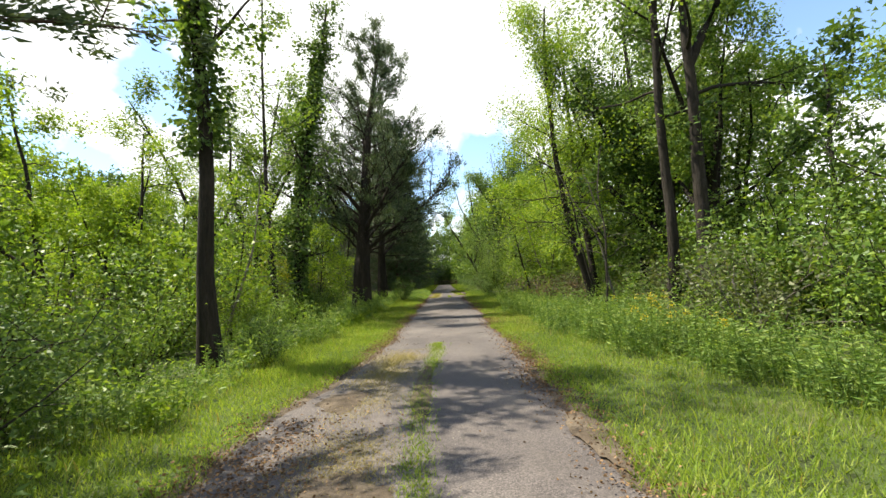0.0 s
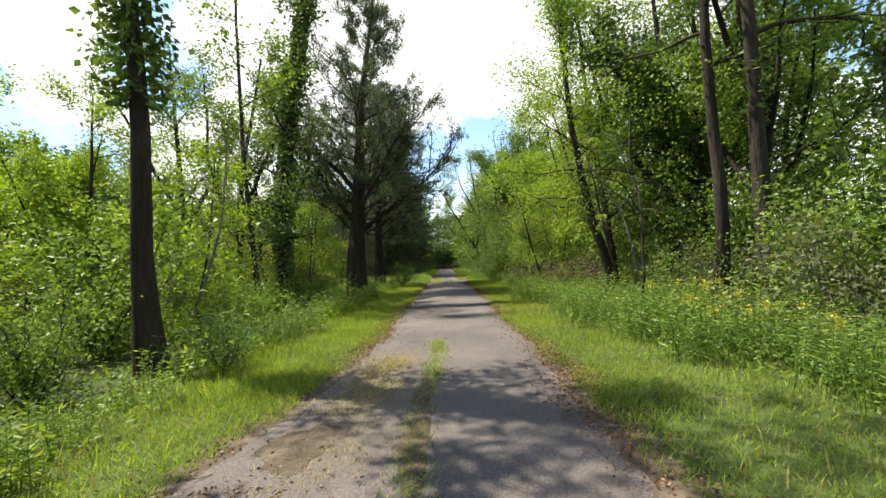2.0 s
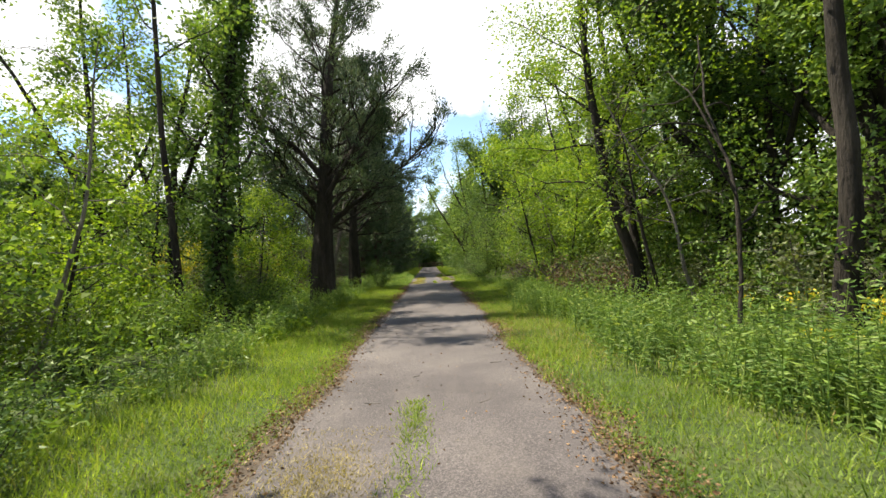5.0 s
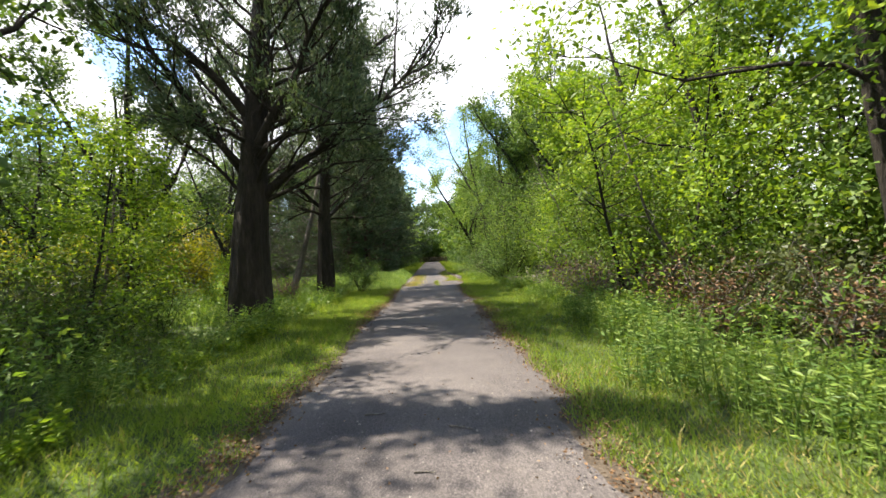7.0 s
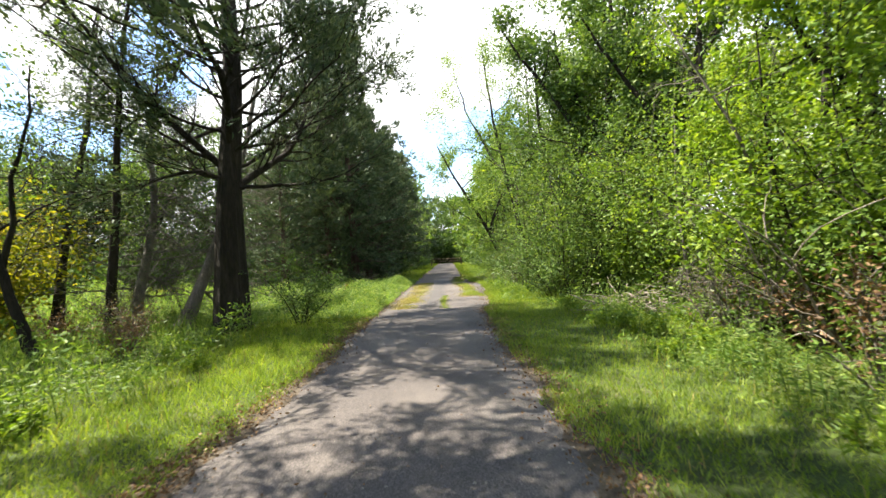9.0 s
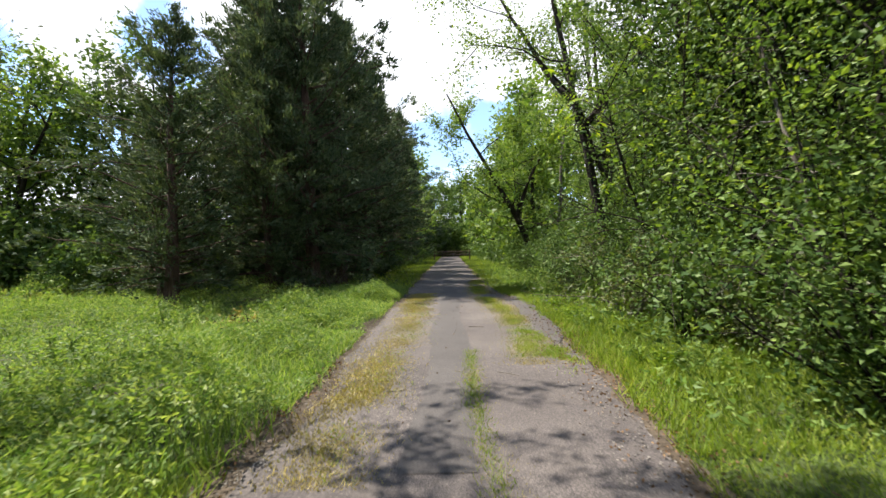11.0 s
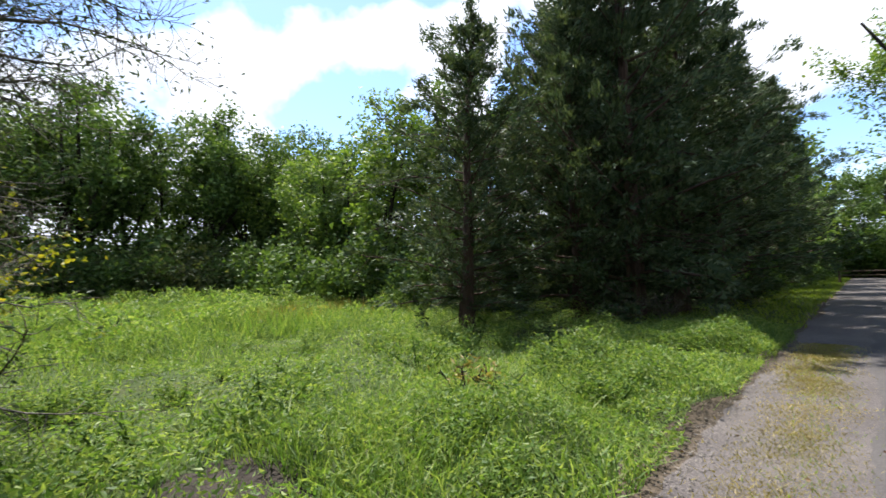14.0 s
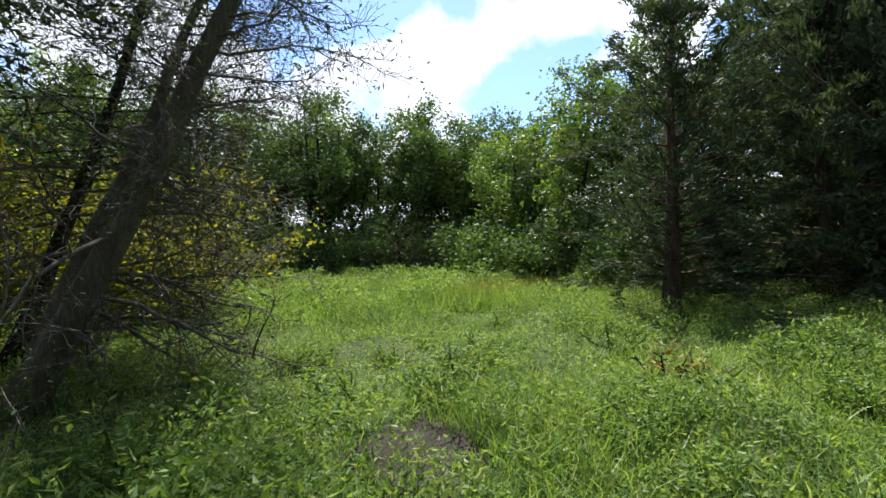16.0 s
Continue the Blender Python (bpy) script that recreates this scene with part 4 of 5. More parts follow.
for i in range(100):
    place(rnd.choice(("weed0", "weed1", "herb")), -1.85 - abs(rnd.gauss(0, 0.4)), rnd.uniform(1.0, 18), rnd.uniform(0, 360), rnd.uniform(0.45, 0.95), "green roadside weeds in a clump", "weed", "roadside weeds")
for i in range(26):
    place(rnd.choice(("herb", "weed0")), 1.35 + abs(rnd.gauss(0, 0.15)), rnd.uniform(21.5, 30), rnd.uniform(0, 360), rnd.uniform(0.4, 0.75), "green roadside weeds in a clump", "weed", "roadside weeds")
for i in range(60):
    x, y = rnd.uniform(-17, -6), rnd.uniform(19.6, 27.5)
    place(rnd.choice(("weed0", "goldenrod", "weed1")), x, y, rnd.uniform(0, 360), rnd.uniform(0.45, 0.8), "meadow weeds in a clump", "weed", "meadow weeds")

proto("mound", build_shrub("herb_mound", 87, 0.26, 0.34, 12, 1000, (0.03, 0.013), LEAF["meadow"], 0.045, bark=LEAF["mid"], twigs=1))
for i in range(75):
    x, y = -1.2 - 6.5 * rnd.random() ** 1.3, rnd.uniform(19.9, 27.5)
    if ((x + 2.05) / 0.6) ** 2 + ((y - 21.52) / 0.5) ** 2 < 1:
        continue
    place("mound", x, y, rnd.uniform(0, 360), rnd.uniform(0.6, 1.15), "rounded mound of leafy green meadow herbs", "weed", "meadow mounds")

for x, y, s in ((-2.71, 22.08, 1.3), (-2.05, 24.3, 1.35), (-1.65, 20.75, 1.2), (-2.1, 20.5, 1.4), (-1.35, 23.6, 1.0), (-1.75, 22.7, 1.0), (-3.2, 22.4, 1.2), (-3.0, 23.6, 1.3), (-3.1, 20.6, 0.9), (-2.2, 20.9, 1.0)):
    place("mound", x, y, x * 90, s, "bushy mound of dark leafy meadow herbs", "weed", "meadow mounds")

# ---- grass ----
rng = np.random.default_rng(9)


def scatter(n, x0, x1, y0, y1, keep):
    x, y = rng.uniform(x0, x1, n), rng.uniform(y0, y1, n)
    k = keep(x, y)
    return x[k], y[k]


def grass(name, xy, height, width, bend, mat, label, simple=False):
    tagged(piece(name, blades(rng, xy[0], xy[1], height, width, bend, mat, name, simple=simple)), label, "grass", kind="stuff")


def verge(side, gap=0.10):
    def keep(x, y):
        d = side * (x - road_edge(y, side)) + 0.05 * lump(x, y, 0.21, 4.0)
        thin = np.clip((d + 0.02) / gap, 0, 1) ** 1.5 * np.clip(1.25 - 0.45 * d, 0.3, 1)
        return rng.uniform(0, 1, len(x)) < thin * (0.75 + 0.25 * lump(x, y, 0.3, 1.0))
    return keep


def tall(xy, base, extra, s, seed):
    return base + extra * np.clip(lump(xy[0], xy[1], s, seed), 0, 1)


L_VERGE = "short bright green grass along the lane"
for side, x0, x1 in ((-1, -2.5, -0.6), (1, 0.55, 2.9)):
    xy = scatter(240000, x0, x1, 0.8, 20.5, verge(side, 0.07))
    grass("verge_grass", xy, tall(xy, 0.03, 0.045, 0.35, 3.0), 0.0065, 0.9, LEAF["grass"], L_VERGE, True)
    xy = scatter(7000, x0, x1, 0.8, 20.5, verge(side, 0.9))
    grass("verge_grass", xy, 0.12, 0.006, 0.6, LEAF["grass"], "longer grass tufts in the verge")
    xy = scatter(2200, x0, x1, 0.8, 20.5, verge(side, 0.3))
    grass("dry_grass", xy, 0.08, 0.006, 0.7, LEAF["straw"], "straw-coloured dry grass in the verge")
xy = scatter(24000, -2.8, -0.5, 26, 60, verge(-1))
grass("verge_grass", xy, 0.09, 0.016, 0.6, LEAF["grass"], "green grass along the far lane", True)
xy = scatter(45000, 0.5, 2.6, 20.5, 60, verge(1))
grass("verge_grass", xy, 0.09, 0.012, 0.6, LEAF["grass"], "green grass along the far lane", True)

bare_spot = lambda x, y: ((x + 1.96) / 0.34) ** 2 + ((y - 21.5) / 0.22) ** 2 + 0.5 * lump(x, y, 0.08, 1.0) > 1
xy = scatter(75000, 0.9, 2.6, 20.4, 27.5, verge(1, 0.1))
grass("verge_grass", xy, tall(xy, 0.045, 0.06, 0.5, 3.0), 0.008, 0.8, LEAF["grass"], L_VERGE, True)
meadow = verge(-1, 0.05)
xy = scatter(120000, -6, -0.6, 19.5, 28, lambda x, y: (rng.uniform(0, 1, len(x)) < 0.5 + 0.8 * lump(x, y, 0.45, 5.0)) & meadow(x, y) & bare_spot(x, y))
grass("meadow_grass", xy, tall(xy, 0.11, 0.15, 0.4, 6.0), 0.007, 1.0, LEAF["meadow"], "lush long meadow grass")
xy = scatter(75000, -19.5, -6, 16.0, 30, lambda x, y: (y > 17.4 + 0.9 * lump(x, y, 0.9, 1.0)) & (x > -18.6 + 0.7 * lump(x, y, 0.8, 4.0)))
grass("meadow_grass", xy, tall(xy, 0.16, 0.2, 1.1, 6.0), 0.02, 0.6, LEAF["meadow"], "lush long meadow grass", True)
xy = scatter(30000, -16, -2.6, 13.2, 19.6, lambda x, y: y > 14 + 1.2 * lump(x, y, 0.8, 1.0) + 0.1 * (x + 2.6))
grass("meadow_grass", xy, tall(xy, 0.12, 0.16, 0.8, 6.0), 0.014, 0.7, LEAF["meadow"], "long grass reaching into the wood's edge", True)
xy = scatter(9000, -17, -7, 19.0, 28, lambda x, y: lump(x, y, 1.6, 2.0) > 0.15)
grass("dry_grass", xy, 0.36, 0.012, 0.5, LEAF["straw"], "straw-coloured seed stalks in the meadow", True)


def herb_carpet(name, n, x0, x1, y0, y1, size, top, keep, mat, label, small=False):
    """A knee-deep carpet of small leaves in soft mounds."""
    x, y = scatter(n, x0, x1, y0, y1, keep)
    h = np.clip(0.5 + 1.7 * lump(x, y, 0.34, 7.0) + 0.6 * lump(x, y, 0.11, 2.0), 0.2, 2.2) * top
    z = h * rng.uniform(0.35, 1.05, len(x)) ** 0.6
    d = rng.normal(0, 1, (len(x), 3)) * np.array([1, 1, 0.6]) + np.array([0, 0, 0.45])
    v, f = leaf_arrays(rng, np.stack([x, y, z], 1), d, size, size * 0.34, 0.0, small)
    tagged(piece(name, raw_mesh(name, v, f, mat, False)), label, "plants", kind="stuff")


herb_carpet("meadow_herbs", 480000, -6.5, -0.8, 19.4, 28.5, 0.033, 0.19, lambda x, y: bare_spot(x, y) & meadow(x, y) & (rng.uniform(0, 1, len(x)) < 0.85 - 0.6 * lump(x, y, 0.45, 5.0)), LEAF["meadow"], "low leafy meadow herbs in soft mounds", True)
herb_carpet("meadow_herbs", 110000, -19, -6.5, 17.8, 29, 0.075, 0.3, lambda x, y: x < 0, LEAF["meadow"], "low leafy meadow herbs in soft mounds", True)
herb_carpet("undergrowth", 30000, -5.5, -1.75, -1.0, 18.4, 0.06, 0.32, lambda x, y: x < -1.75, LEAF["mid"], "leafy undergrowth at the wood's edge", True)
herb_carpet("undergrowth", 36000, 1.7, 5.2, 0.0, 20.5, 0.05, 0.3, lambda x, y: x > 1.7 + 0.7 * np.clip((4.6 - y) / 2, 0, 1), LEAF["mid"], "leafy undergrowth at the wood's edge", True)
herb_carpet("undergrowth", 14000, 1.15, 3.5, 20.5, 36, 0.06, 0.25, lambda x, y: x > road_edge(y, 1) + 0.25, LEAF["mid"], "leafy undergrowth at the wood's edge", True)

# ---- lane surface: shoulders, litter, gravel, tufts, twigs ----
SHOULDER = rough_material("dirt_shoulder", [(0.3, (0.04, 0.03, 0.021)), (0.5, (0.075, 0.058, 0.042)), (0.72, (0.13, 0.105, 0.078))], 5, 60, 1.0, 0.95, None, 0.01)
for side in (-1, 1):
    ys = np.concatenate([np.arange(-8, 34, 0.08), np.arange(34, 62, 0.4)])
    e = road_edge(ys, side)
    out = e + side * (0.12 + 0.04 * np.sin(ys * 2.3 + side) + 0.03 * np.sin(ys * 6.1))
    v = np.stack([np.concatenate([e - side * 0.12, out]), np.concatenate([ys, ys]), np.full(2 * len(ys), -0.006)], 1)
    n = len(ys)
    i = np.arange(n - 1)
    f = np.stack([i, i + n, i + n + 1, i + 1], 1)
    tagged(piece("shoulder", raw_mesh("shoulder", v, f if side > 0 else f[:, ::-1], SHOULDER)), "strip of brown dirt between asphalt and grass", "ground", kind="structure")


def litter(name, n, y0, y1, side, wide, size, mat, label, inset=0.05):
    y = rng.uniform(y0, y1, n)
    keep = rng.uniform(0, 1, n) < 0.45 + 0.55 * lump(y, y * 0 + side, 0.7, 1.0)
    y = y[keep]
    x = road_edge(y, side) + side * rng.normal(inset, wide, len(y))
    d = rng.normal(0, 1, (len(y), 3)) * np.array([1, 1, 0.25])
    v, f = leaf_arrays(rng, np.stack([x, y, rng.uniform(0.006, 0.022, len(y))], 1), d, size, size * 0.6, 0.0)
    v[:, 2] = np.maximum(v[:, 2], 0.004)
    tagged(piece(name, raw_mesh(name, v, f, mat, False)), label, "leaves", kind="stuff")


litter("fallen_leaves", 26000, 0.8, 22, -1, 0.085, 0.021, LEAF["brown"], "dry brown fallen leaves along the asphalt edge")
litter("fallen_leaves", 19000, 0.8, 20, 1, 0.1, 0.02, LEAF["brown"], "dry brown fallen leaves along the asphalt edge")
litter("fallen_leaves", 5200, 20, 27, 1, 0.14, 0.018, LEAF["brown"], "dry brown fallen leaves along the asphalt edge")
litter("fallen_leaves", 1100, 0.8, 26, -1, 0.4, 0.02, LEAF["brown"], "scattered dry leaves on the lane", -0.7)


def stones(name, n, x0, x1, y0, y1, size, keep, label):
    """Loose gravel: small squat stones."""
    x, y = scatter(n, x0, x1, y0, y1, keep)
    n = len(x)
    r = size * rng.uniform(0.4, 1.3, n) ** 1.5
    unit_v = np.array([(1, 0, 0), (0.2, 0.95, 0), (-0.9, 0.3, 0), (-0.3, -0.9, 0), (0.1, 0.05, 0.7)])
    a = rng.uniform(0, 6.28, n)
    jit = rng.uniform(0.7, 1.3, (n, 5, 3))
    p = unit_v[None] * jit * r[:, None, None]
    ca, sa = np.cos(a)[:, None], np.sin(a)[:, None]
    v = np.stack([p[..., 0] * ca - p[..., 1] * sa + x[:, None], p[..., 0] * sa + p[..., 1] * ca + y[:, None], p[..., 2] + 0.004], -1).reshape(-1, 3)
    k = np.arange(n)[:, None] * 5
    f = np.concatenate([k + np.array([[i, (i + 1) % 4, 4]]) for i in range(4)])
    tagged(piece(name, raw_mesh(name, v, f, STONE, False)), label, "gravel", kind="stuff")


def stone_material():
    m, n, l = nodes_of("gravel_stone")
    geo = n.new("ShaderNodeNewGeometry")
    tone = ramp(n, [(0.0, (0.08, 0.072, 0.065)), (0.6, (0.17, 0.155, 0.14)), (1.0, (0.23, 0.205, 0.18))])
    l.new(geo.outputs["Random Per Island"], tone.inputs["Fac"])
    p = n.new("ShaderNodeBsdfPrincipled")
    p.inputs["Roughness"].default_value = 0.85
    l.new(tone.outputs["Color"], p.inputs["Base Color"])
    out = n.new("ShaderNodeOutputMaterial")
    l.new(p.outputs["BSDF"], out.inputs["Surface"])
    return m


STONE = stone_material()
on_road = lambda x, y: (x > road_edge(y, -1)) & (x < road_edge(y, 1))
stones("gravel", 24000, -0.9, 1.1, 20.2, 28, 0.005, lambda x, y: on_road(x, y) & ((np.abs(x - 0.02) > 0.17 + 0.05 * lump(x, y, 0.1, 3.0)) | (rng.uniform(0, 1, len(x)) < 0.16)), "loose grey gravel on the broken lane")
stones("gravel", 3000, -1.0, 0.1, 1.2, 6.5, 0.005, lambda x, y: on_road(x, y) & (lump(x, y, 0.35, 2.0) > -0.1), "loose grey gravel on the broken lane")
stones("gravel", 3500, -0.8, 0.8, 6.5, 20, 0.006, on_road, "sparse gravel on the lane")

strip = lambda cx, w, s: (lambda x, y: on_road(x, y) & (rng.uniform(0, 1, len(x)) < np.exp(-((x - cx - 0.04 * np.sin(y * 1.4)) / w) ** 2) * np.clip(0.72 + 0.8 * lump(x, y, s, 3.0), 0, 1)))
grass("lane_grass", scatter(22000, -0.4, 0.1, 1.6, 6.0, strip(-0.17, 0.07, 0.25)), 0.035, 0.008, 1.0, LEAF["grass"], "grass growing down the middle crack of the lane", True)
grass("dry_grass", scatter(95000, -0.95, 0.1, 1.6, 5.6, strip(-0.5, 0.2, 0.17)), 0.02, 0.006, 1.3, LEAF["straw"], "dry grass in the broken lane", True)
grass("dry_grass", scatter(150000, -0.8, 0.0, 20.2, 27, strip(-0.42, 0.16, 0.13)), 0.02, 0.008, 1.3, LEAF["straw"], "yellow dry grass strip in the lane", True)
grass("lane_grass", scatter(12000, -0.8, 0.0, 20.2, 27, strip(-0.38, 0.14, 0.14)), 0.03, 0.006, 1.0, LEAF["grass"], "green tufts in the yellow grass strip", True)
grass("lane_grass", scatter(9000, 0.05, 0.4, 20.0, 22.3, strip(0.21, 0.045, 0.23)), 0.03, 0.007, 1.0, LEAF["grass"], "grass line beside the smooth strip", True)
grass("dry_grass", scatter(14000, 0.05, 0.4, 20.0, 22.3, strip(0.21, 0.07, 0.2)), 0.018, 0.0055, 1.2, LEAF["straw"], "dry grass line beside the smooth strip", True)
island = lambda w: (lambda x, y: on_road(x, y) & (rng.uniform(0, 1, len(x)) < np.exp(-((x - 0.64 - 0.1 * np.sin((y - 22) * 0.9)) / w) ** 2) * np.clip(0.75 + 0.9 * lump(x, y, 0.2, 3.0), 0, 1)))
grass("lane_grass", scatter(52000, 0.25, 1.0, 22.0, 30, island(0.10)), 0.032, 0.008, 1.0, LEAF["grass"], "grass island between lane and turnout", True)
grass("dry_grass", scatter(190000, 0.25, 1.0, 21.8, 30, island(0.15)), 0.02, 0.006, 1.2, LEAF["straw"], "dry grass island between lane and turnout", True)
grass("dry_grass", scatter(4500, 0.7, 1.6, 6.8, 10.8, verge(1, 0.12)), 0.035, 0.007, 1.0, LEAF["straw"], "dry yellowed grass at the lane edge", True)


def build_twig(seed, length, thick):
    r = np.random.default_rng(seed)
    tubes = Tubes()
    line = limb(r, (-length / 2, 0, thick), (1, 0, 0), length, 6, 0.1)
    line[:, 2] = thick * 0.8
    tubes.add(line, thick * np.linspace(1, 0.4, 7), 6)
    for k in (0.4, 0.7):
        p, e = along(line, k)
        b = limb(r, p, e + np.array([0, r.choice([-1, 1]) * 0.8, 0]), length * 0.25, 3, 0.1)
        b[:, 2] = thick * 0.6
        tubes.add(b, thick * np.linspace(0.5, 0.2, 4), 4)
    return piece("twig", tubes.mesh("twig", BARK_GREY))


for i, (x, y, turn, length, thick) in enumerate(((0.22, 9.7, -12, 0.13, 0.006), (0.05, 9.25, 8, 0.1, 0.005), (-0.24, 9.95, 5, 0.12, 0.005), (0.31, 23.36, 4, 0.17, 0.008), (0.42, 21.6, -35, 0.16, 0.004),
                                                 (-0.28, 21.3, 15, 0.12, 0.004), (0.3, 5.9, 30, 0.1, 0.004), (-0.4, 6.0, -20, 0.11, 0.004), (0.75, 3.3, -20, 0.22, 0.008), (-0.15, 6.6, 60, 0.08, 0.004),
                                                 (0.5, 6.9, 10, 0.1, 0.004), (0.62, 24.6, 5, 0.18, 0.006), (0.1, 21.2, 70, 0.06, 0.003))):
    ob = build_twig(300 + i, length, thick)
    ob.matrix_basis = pose(x, y, 0.004, 0, 0, turn)
    tagged(ob, "dry grey twig lying on the asphalt", "twig", "twigs")



def build_pinnate_tree(name, seed, height, fronds, lean):
    """A slim walnut-like tree: drooping fronds, each a midrib with paired leaflets."""
    r = np.random.default_rng(seed)
    base = new(name)
    stem = Tubes()
    line = limb(r, (0, 0, -0.02), (lean[0], lean[1], 1), height, 10, 0.05)
    stem.add(line, 0.026 * np.linspace(1.2, 0.3, 11), 7)
    piece("trunk", stem.mesh("trunk", BARK), base)
    for k in range(fronds):
        p, e = along(line, r.uniform(0.45, 1.0))
        az = r.uniform(0, 6.28)
        arm = limb(r, p, (math.cos(az), math.sin(az), 0.5), height * r.uniform(0.1, 0.32), 5, 0.12)
        tip = limb(r, arm[-1], arm[-1] - arm[-2] + np.array([0, 0, 0.01]), 0.34, 7, 0.05, -0.22)
        wood = Tubes()
        wood.add(np.concatenate([arm, tip[1:]]), np.linspace(0.007, 0.0015, 13), 3)
        frond = piece("frond", wood.mesh("frond", BARK), base)
        c, d = [], []
        for i, t in enumerate(np.linspace(0.08, 1.0, 9)):
            q2, e2 = along(tip, min(t, 0.99))
            out = unit(np.cross(e2, (0, 0, 1)))
            for sgn in (-1, 1):
                c.append(q2)
                d.append(out * sgn + 0.5 * e2)
        v, f = leaf_arrays(r, np.array(c), np.array(d), 0.08, 0.027, 0.35)
        tagged(piece("foliage", raw_mesh("foliage", v, f, LEAF["bright"], False), frond), kind="stuff")
    return base


for x, y, turn, h, seed in ((2.4, 23.6, 0, 2.6, 501), (2.5, 13.0, 40, 2.6, 502), (3.0, 9.0, 60, 2.6, 504)):
    ob = build_pinnate_tree("walnut_sapling", seed, h, 26, (-0.22, -0.05))
    ob.matrix_basis = pose(x, y, 0, 0, 0, turn * 0.3)
    tagged(ob, "slim sapling with drooping feather-like leaves", "tree")

# ---- fallen wood ----


def build_fallen_branch(name, seed, length, thick, arms, rise, label, wood=DEAD_WOOD):
    r = np.random.default_rng(seed)
    base = new(name)
    tubes = Tubes()
    line = limb(r, (0, 0, 0), (0.5, 0.1, rise), length, 9, 0.16)
    tubes.add(line, thick * np.linspace(1, 0.35, 10), 7)
    piece("stem", tubes.mesh("stem", wood), base)
    for i in range(arms):
        p, e = along(line, 0.15 + 0.8 * i / arms)
        b = limb(r, p, e + r.normal(0, 0.7, 3), length * r.uniform(0.25, 0.55), 6, 0.25)
        arm = Tubes()
        arm.add(b, thick * np.linspace(0.6, 0.15, 7), 5)
        piece("limb", arm.mesh("limb", wood), base)
    return tagged(base, label, "branch")


ob = build_fallen_branch("fallen_branch", 401, 2.8, 0.017, 8, 1.5, "grey dead branch propped up among the shrubs", BARK)
ob.matrix_basis = pose(2.2, 6.35, 0.3)
ob = build_fallen_branch("fallen_branch", 402, 1.4, 0.022, 5, 0.35, "grey dead branch sagging out of the bushes")
ob.matrix_basis = pose(2.5, 12.2, 0.1, 0, 0, 20)

for x, y, turn, seed in ((2.25, 21.9, 60, 403), (2.3, 22.7, 0, 404), (2.7, 15.6, 150, 405), (2.9, 16.9, 30, 406)):
    ob = build_fallen_branch("dead_vine", seed, 1.5, 0.009, 6, 1.3, "pale twisted dead vine hanging in the bushes")
    ob.matrix_basis = pose(x, y, 0.0, 0, 0, turn)


def build_brush_pile(x, y):
    r = np.random.default_rng(410)
    base = new("brush_pile")
    for i in range(70):
        a = r.uniform(0, 6.28)
        tubes = Tubes()
        p = np.array([r.normal(0, 0.26), r.normal(0, 0.18), abs(r.normal(0.08, 0.10)) + 0.02])
        line = limb(r, p, (math.cos(a), math.sin(a), r.uniform(-0.1, 0.35)), r.uniform(0.3, 0.7), 5, 0.12, -0.04)
        line[:, 2] = np.maximum(line[:, 2], 0.01)
        tubes.add(line, r.uniform(0.006, 0.016) * np.linspace(1, 0.4, 6), 5)
        piece("stick", tubes.mesh("stick", DEAD_WOOD), base)
    base.matrix_basis = pose(x, y, 0)
    tagged(base, "heap of pale cut brushwood in the grass", "brush pile")


build_brush_pile(2.65, 18.7)

# ---- gate across the far lane ----
STEEL = rough_material("rusty_gate_paint", [(0.3, (0.05, 0.03, 0.02)), (0.6, (0.10, 0.07, 0.05)), (0.8, (0.16, 0.12, 0.09))], 8, 60, 0.4, 0.7)


def bar(name, a, b, r, parent):
    tubes = Tubes()
    tubes.add(np.linspace(a, b, 3), [r, r, r], 8)
    return piece(name, tubes.mesh(name, STEEL), parent)


gate = new("bar_gate")
bar("post", (-1.1, 0, -0.02), (-1.1, 0, 0.66), 0.045, gate)
bar("post", (1.15, 0, -0.02), (1.15, 0, 0.66), 0.045, gate)
bar("top_bar", (-1.1, 0, 0.55), (1.15, 0, 0.55), 0.022, gate)
bar("lower_bar", (-1.1, 0, 0.36), (1.15, 0, 0.36), 0.016, gate)
gate.matrix_basis = pose(0.1, 48, 0)
tagged(gate, "low dark metal bar gate between two posts", "gate")

# ---- meadow things ----
ob = build_shrub("dry_bush", 420, 0.34, 0.3, 8, 500, (0.05, 0.03), LEAF["brown"], 0.05)
ob.matrix_basis = pose(-10.2, 21.3, 0)
tagged(ob, "small rust-brown withered bush in the meadow", "bush")
for x, y in ((-1.87, 23.03), (-2.02, 22.98), (-9.2, 22.4), (-8.8, 22.8)):
    ob = build_shrub("withered_herb", int(-x * 100), 0.26, 0.16, 5, 120, (0.05, 0.02), LEAF["straw"], 0.04)
    ob.matrix_basis = pose(x, y, 0)
    tagged(ob, "withered yellow-orange herb in the meadow", "weed")
DIRT = rough_material("bare_dirt", [(0.3, (0.02, 0.016, 0.013)), (0.55, (0.042, 0.034, 0.028)), (0.8, (0.085, 0.072, 0.06))], 9, 70, 1.0, 0.95, None, 0.02)
SMOOTH = rough_material("newer_asphalt", [(0.3, (0.058, 0.053, 0.053)), (0.55, (0.073, 0.067, 0.066)), (0.8, (0.093, 0.086, 0.083))], 1.6, 90, 0.5, 0.85, None, 0.003)


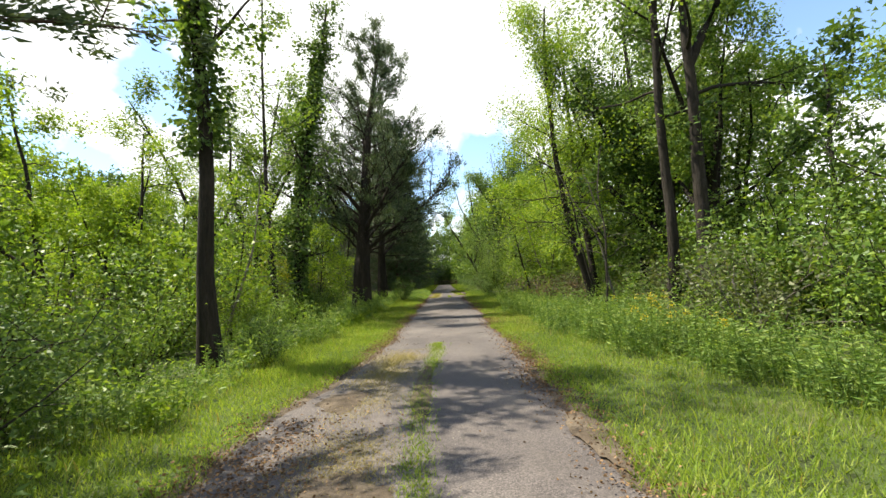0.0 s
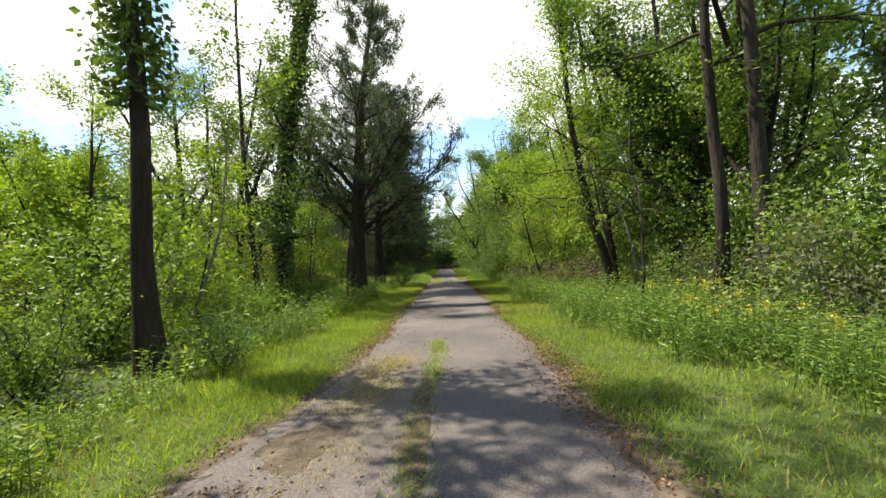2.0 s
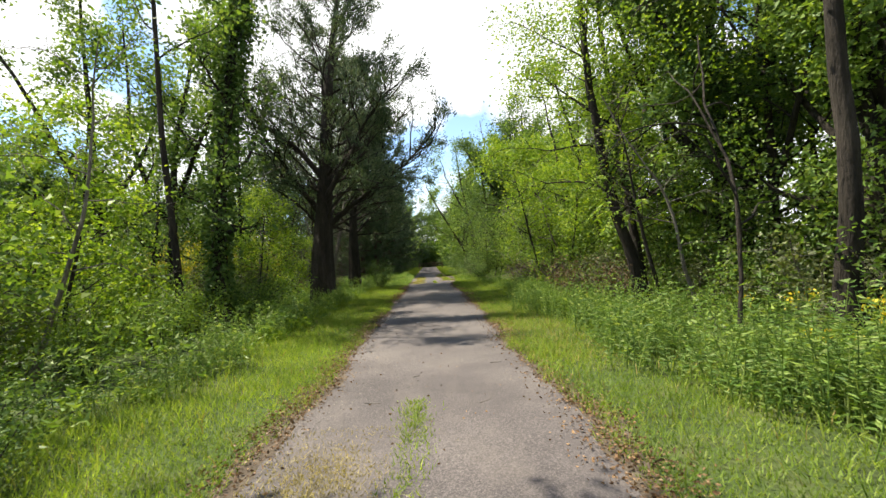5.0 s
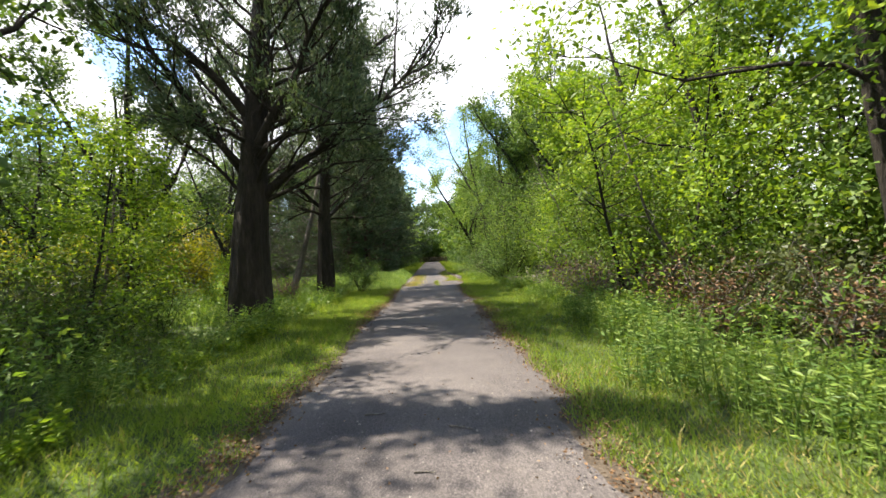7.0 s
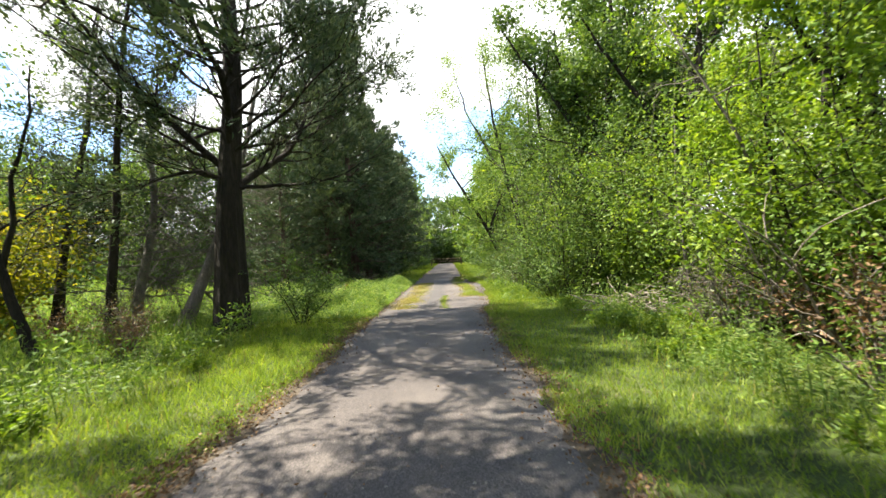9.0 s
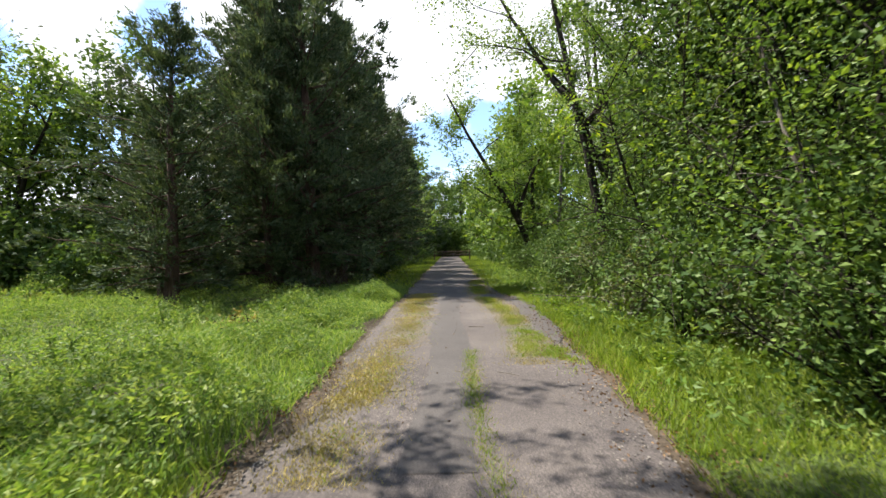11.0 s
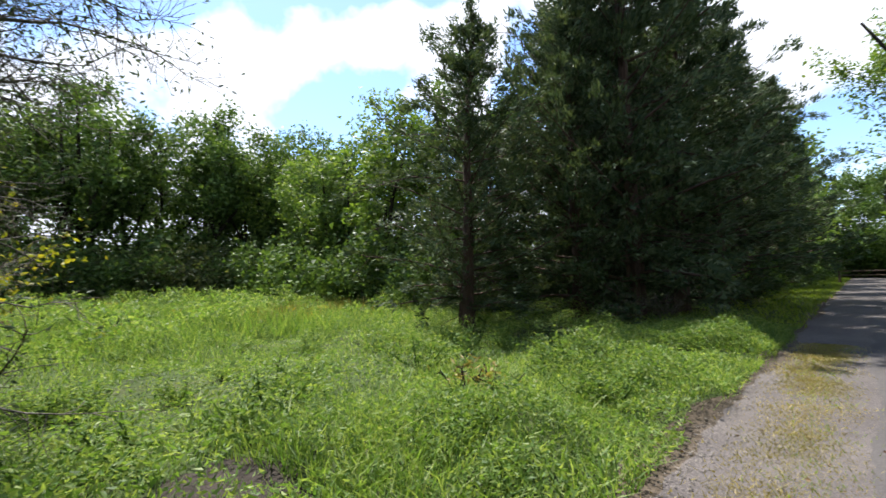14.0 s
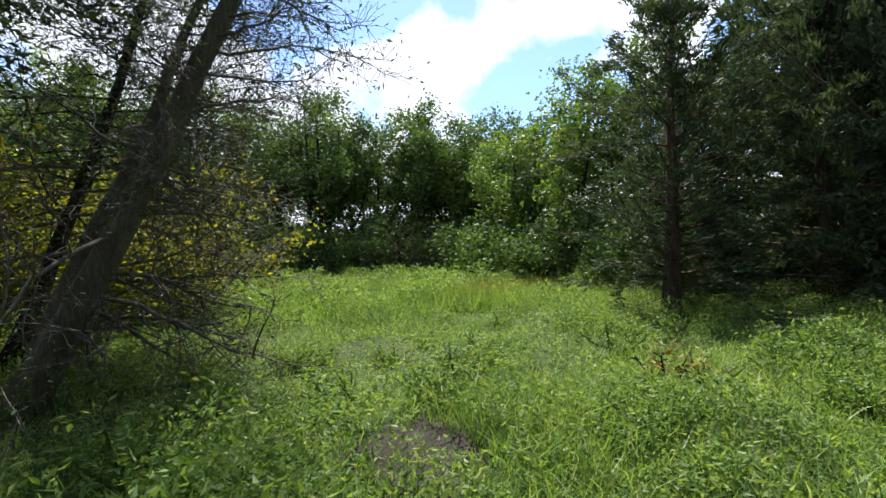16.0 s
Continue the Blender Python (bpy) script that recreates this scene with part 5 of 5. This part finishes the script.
def ground_patch(name, x, y, rx, ry, z, mat, label, seed):
    """A thin ragged patch lying on the ground."""
    a = np.linspace(0, 2 * np.pi, 49)[:-1]
    r = 1 + 0.13 * np.sin(3 * a + seed) + 0.08 * np.sin(7 * a + 2 * seed) + 0.06 * np.sin(15 * a + 3 * seed)
    ring = np.stack([x + rx * r * np.cos(a), y + ry * r * np.sin(a), np.full(48, z - 0.008)], 1)
    inner = np.stack([x + 0.85 * rx * r * np.cos(a), y + 0.85 * ry * r * np.sin(a), np.full(48, z)], 1)
    verts = np.concatenate([ring, inner, [[x, y, z + 0.002]]])
    faces = [[i, (i + 1) % 48, 48 + (i + 1) % 48] for i in range(48)] + [[i, 48 + (i + 1) % 48, 48 + i] for i in range(48)] + [[48 + i, 48 + (i + 1) % 48, 96] for i in range(48)]
    tagged(piece(name, raw_mesh(name, verts, np.array(faces), mat)), label, "ground", kind="structure")


ground_patch("bare_soil", -1.98, 21.5, 0.42, 0.29, 0.002, DIRT, "patch of bare dark soil in the meadow", 1)
for x, y, rx, ry, seed in ((-0.45, 1.75, 0.22, 0.3, 2), (-0.2, 3.6, 0.07, 0.9, 4), (-0.75, 3.3, 0.16, 0.3, 5), (0.72, 2.4, 0.09, 0.4, 6), (0.74, 3.9, 0.07, 0.3, 7)):
    ground_patch("dirt_patch", x, y, rx, ry, 0.014, SHOULDER, "brown dirt gathered on the broken lane", seed)
ys = np.arange(20.3, 31, 0.06)
lx = -0.16 + 0.03 * np.sin(ys * 2.1) + 0.008 * np.sin(ys * 9) + 0.006 * np.sin(ys * 23) + rng.normal(0, 0.006, len(ys))
rx = 0.2 + 0.03 * np.sin(ys * 1.7 + 1) + 0.008 * np.sin(ys * 11) + 0.006 * np.sin(ys * 27) + rng.normal(0, 0.006, len(ys))
n = len(ys)
k = np.linspace(0, 1, 9)
gx = lx[:, None] + (rx - lx)[:, None] * k
gy = np.repeat(ys[:, None], 9, 1)
gz = 0.004 * lump(gx, gy, 0.45, 2.0) + 0.0095 - 0.007 * np.abs(2 * k - 1)[None] ** 8
verts = np.stack([gx, gy, gz], -1).reshape(-1, 3)
gi, gj = np.meshgrid(np.arange(n - 1), np.arange(8), indexing="ij")
quads = np.stack([gi * 9 + gj, gi * 9 + gj + 1, (gi + 1) * 9 + gj + 1, (gi + 1) * 9 + gj], -1).reshape(-1, 4)
tagged(piece("asphalt_strip", raw_mesh("asphalt_strip", verts, quads, SMOOTH)), "smoother dark asphalt strip down the lane", "road", kind="structure")
litter("fallen_leaves", 2200, 1.3, 3.4, -1, 0.2, 0.019, LEAF["brown"], "dry brown leaves on the dirt patches", -0.5)
litter("fallen_leaves", 5200, 1.5, 2.9, -1, 0.14, 0.02, LEAF["brown"], "thick drift of brown leaves on the lane edge", -0.22)
litter("fallen_leaves", 2600, 1.6, 4.2, 1, 0.12, 0.019, LEAF["brown"], "drift of brown leaves on the lane edge", -0.02)
tongue = lambda n, cx, cy, rx, ry: scatter(n, cx - 2 * rx, cx + 2 * rx, cy - 2 * ry, cy + 2 * ry, lambda x, y: rng.uniform(0, 1, len(x)) < np.exp(-((x - cx - 0.04 * np.sin(5 * y)) / rx) ** 2 - ((y - cy) / ry) ** 2) * np.clip(0.3 + 1.6 * lump(x, y, 0.06, 2.0), 0, 1))
for cx, cy, rx, ry in ((0.86, 22.2, 0.13, 0.35), (0.72, 22.9, 0.1, 0.45)):
    grass("lane_grass", tongue(16000, cx, cy, rx, ry), 0.035, 0.006, 1.0, LEAF["grass"], "tongue of grass beside the turnout", True)
    grass("dry_grass", tongue(9000, cx, cy, rx * 1.3, ry * 1.1), 0.02, 0.005, 1.2, LEAF["straw"], "dry grass beside the turnout", True)
ys = np.arange(22.5, 26.6, 0.06)
mid = 0.98 + 0.05 * (ys - 22.8) - 0.004 * (ys - 22.8) ** 2
half = 0.13 * np.clip((ys - 22.45) / 0.5, 0.1, 1) * np.clip((26.8 - ys) / 1.0, 0.1, 1) + rng.normal(0, 0.006, len(ys))
gx = mid[:, None] + half[:, None] * (2 * k - 1)
gy = np.repeat(ys[:, None], 9, 1)
gz = 0.004 * lump(gx, gy, 0.45, 2.0) + 0.0095 - 0.007 * np.abs(2 * k - 1)[None] ** 8
verts = np.stack([gx, gy, gz], -1).reshape(-1, 3)
gi, gj = np.meshgrid(np.arange(len(ys) - 1), np.arange(8), indexing="ij")
quads = np.stack([gi * 9 + gj, gi * 9 + gj + 1, (gi + 1) * 9 + gj + 1, (gi + 1) * 9 + gj], -1).reshape(-1, 4)
tagged(piece("asphalt_strip", raw_mesh("asphalt_strip", verts, quads, SMOOTH)), "dark asphalt wheel track of the turnout", "road", kind="structure")
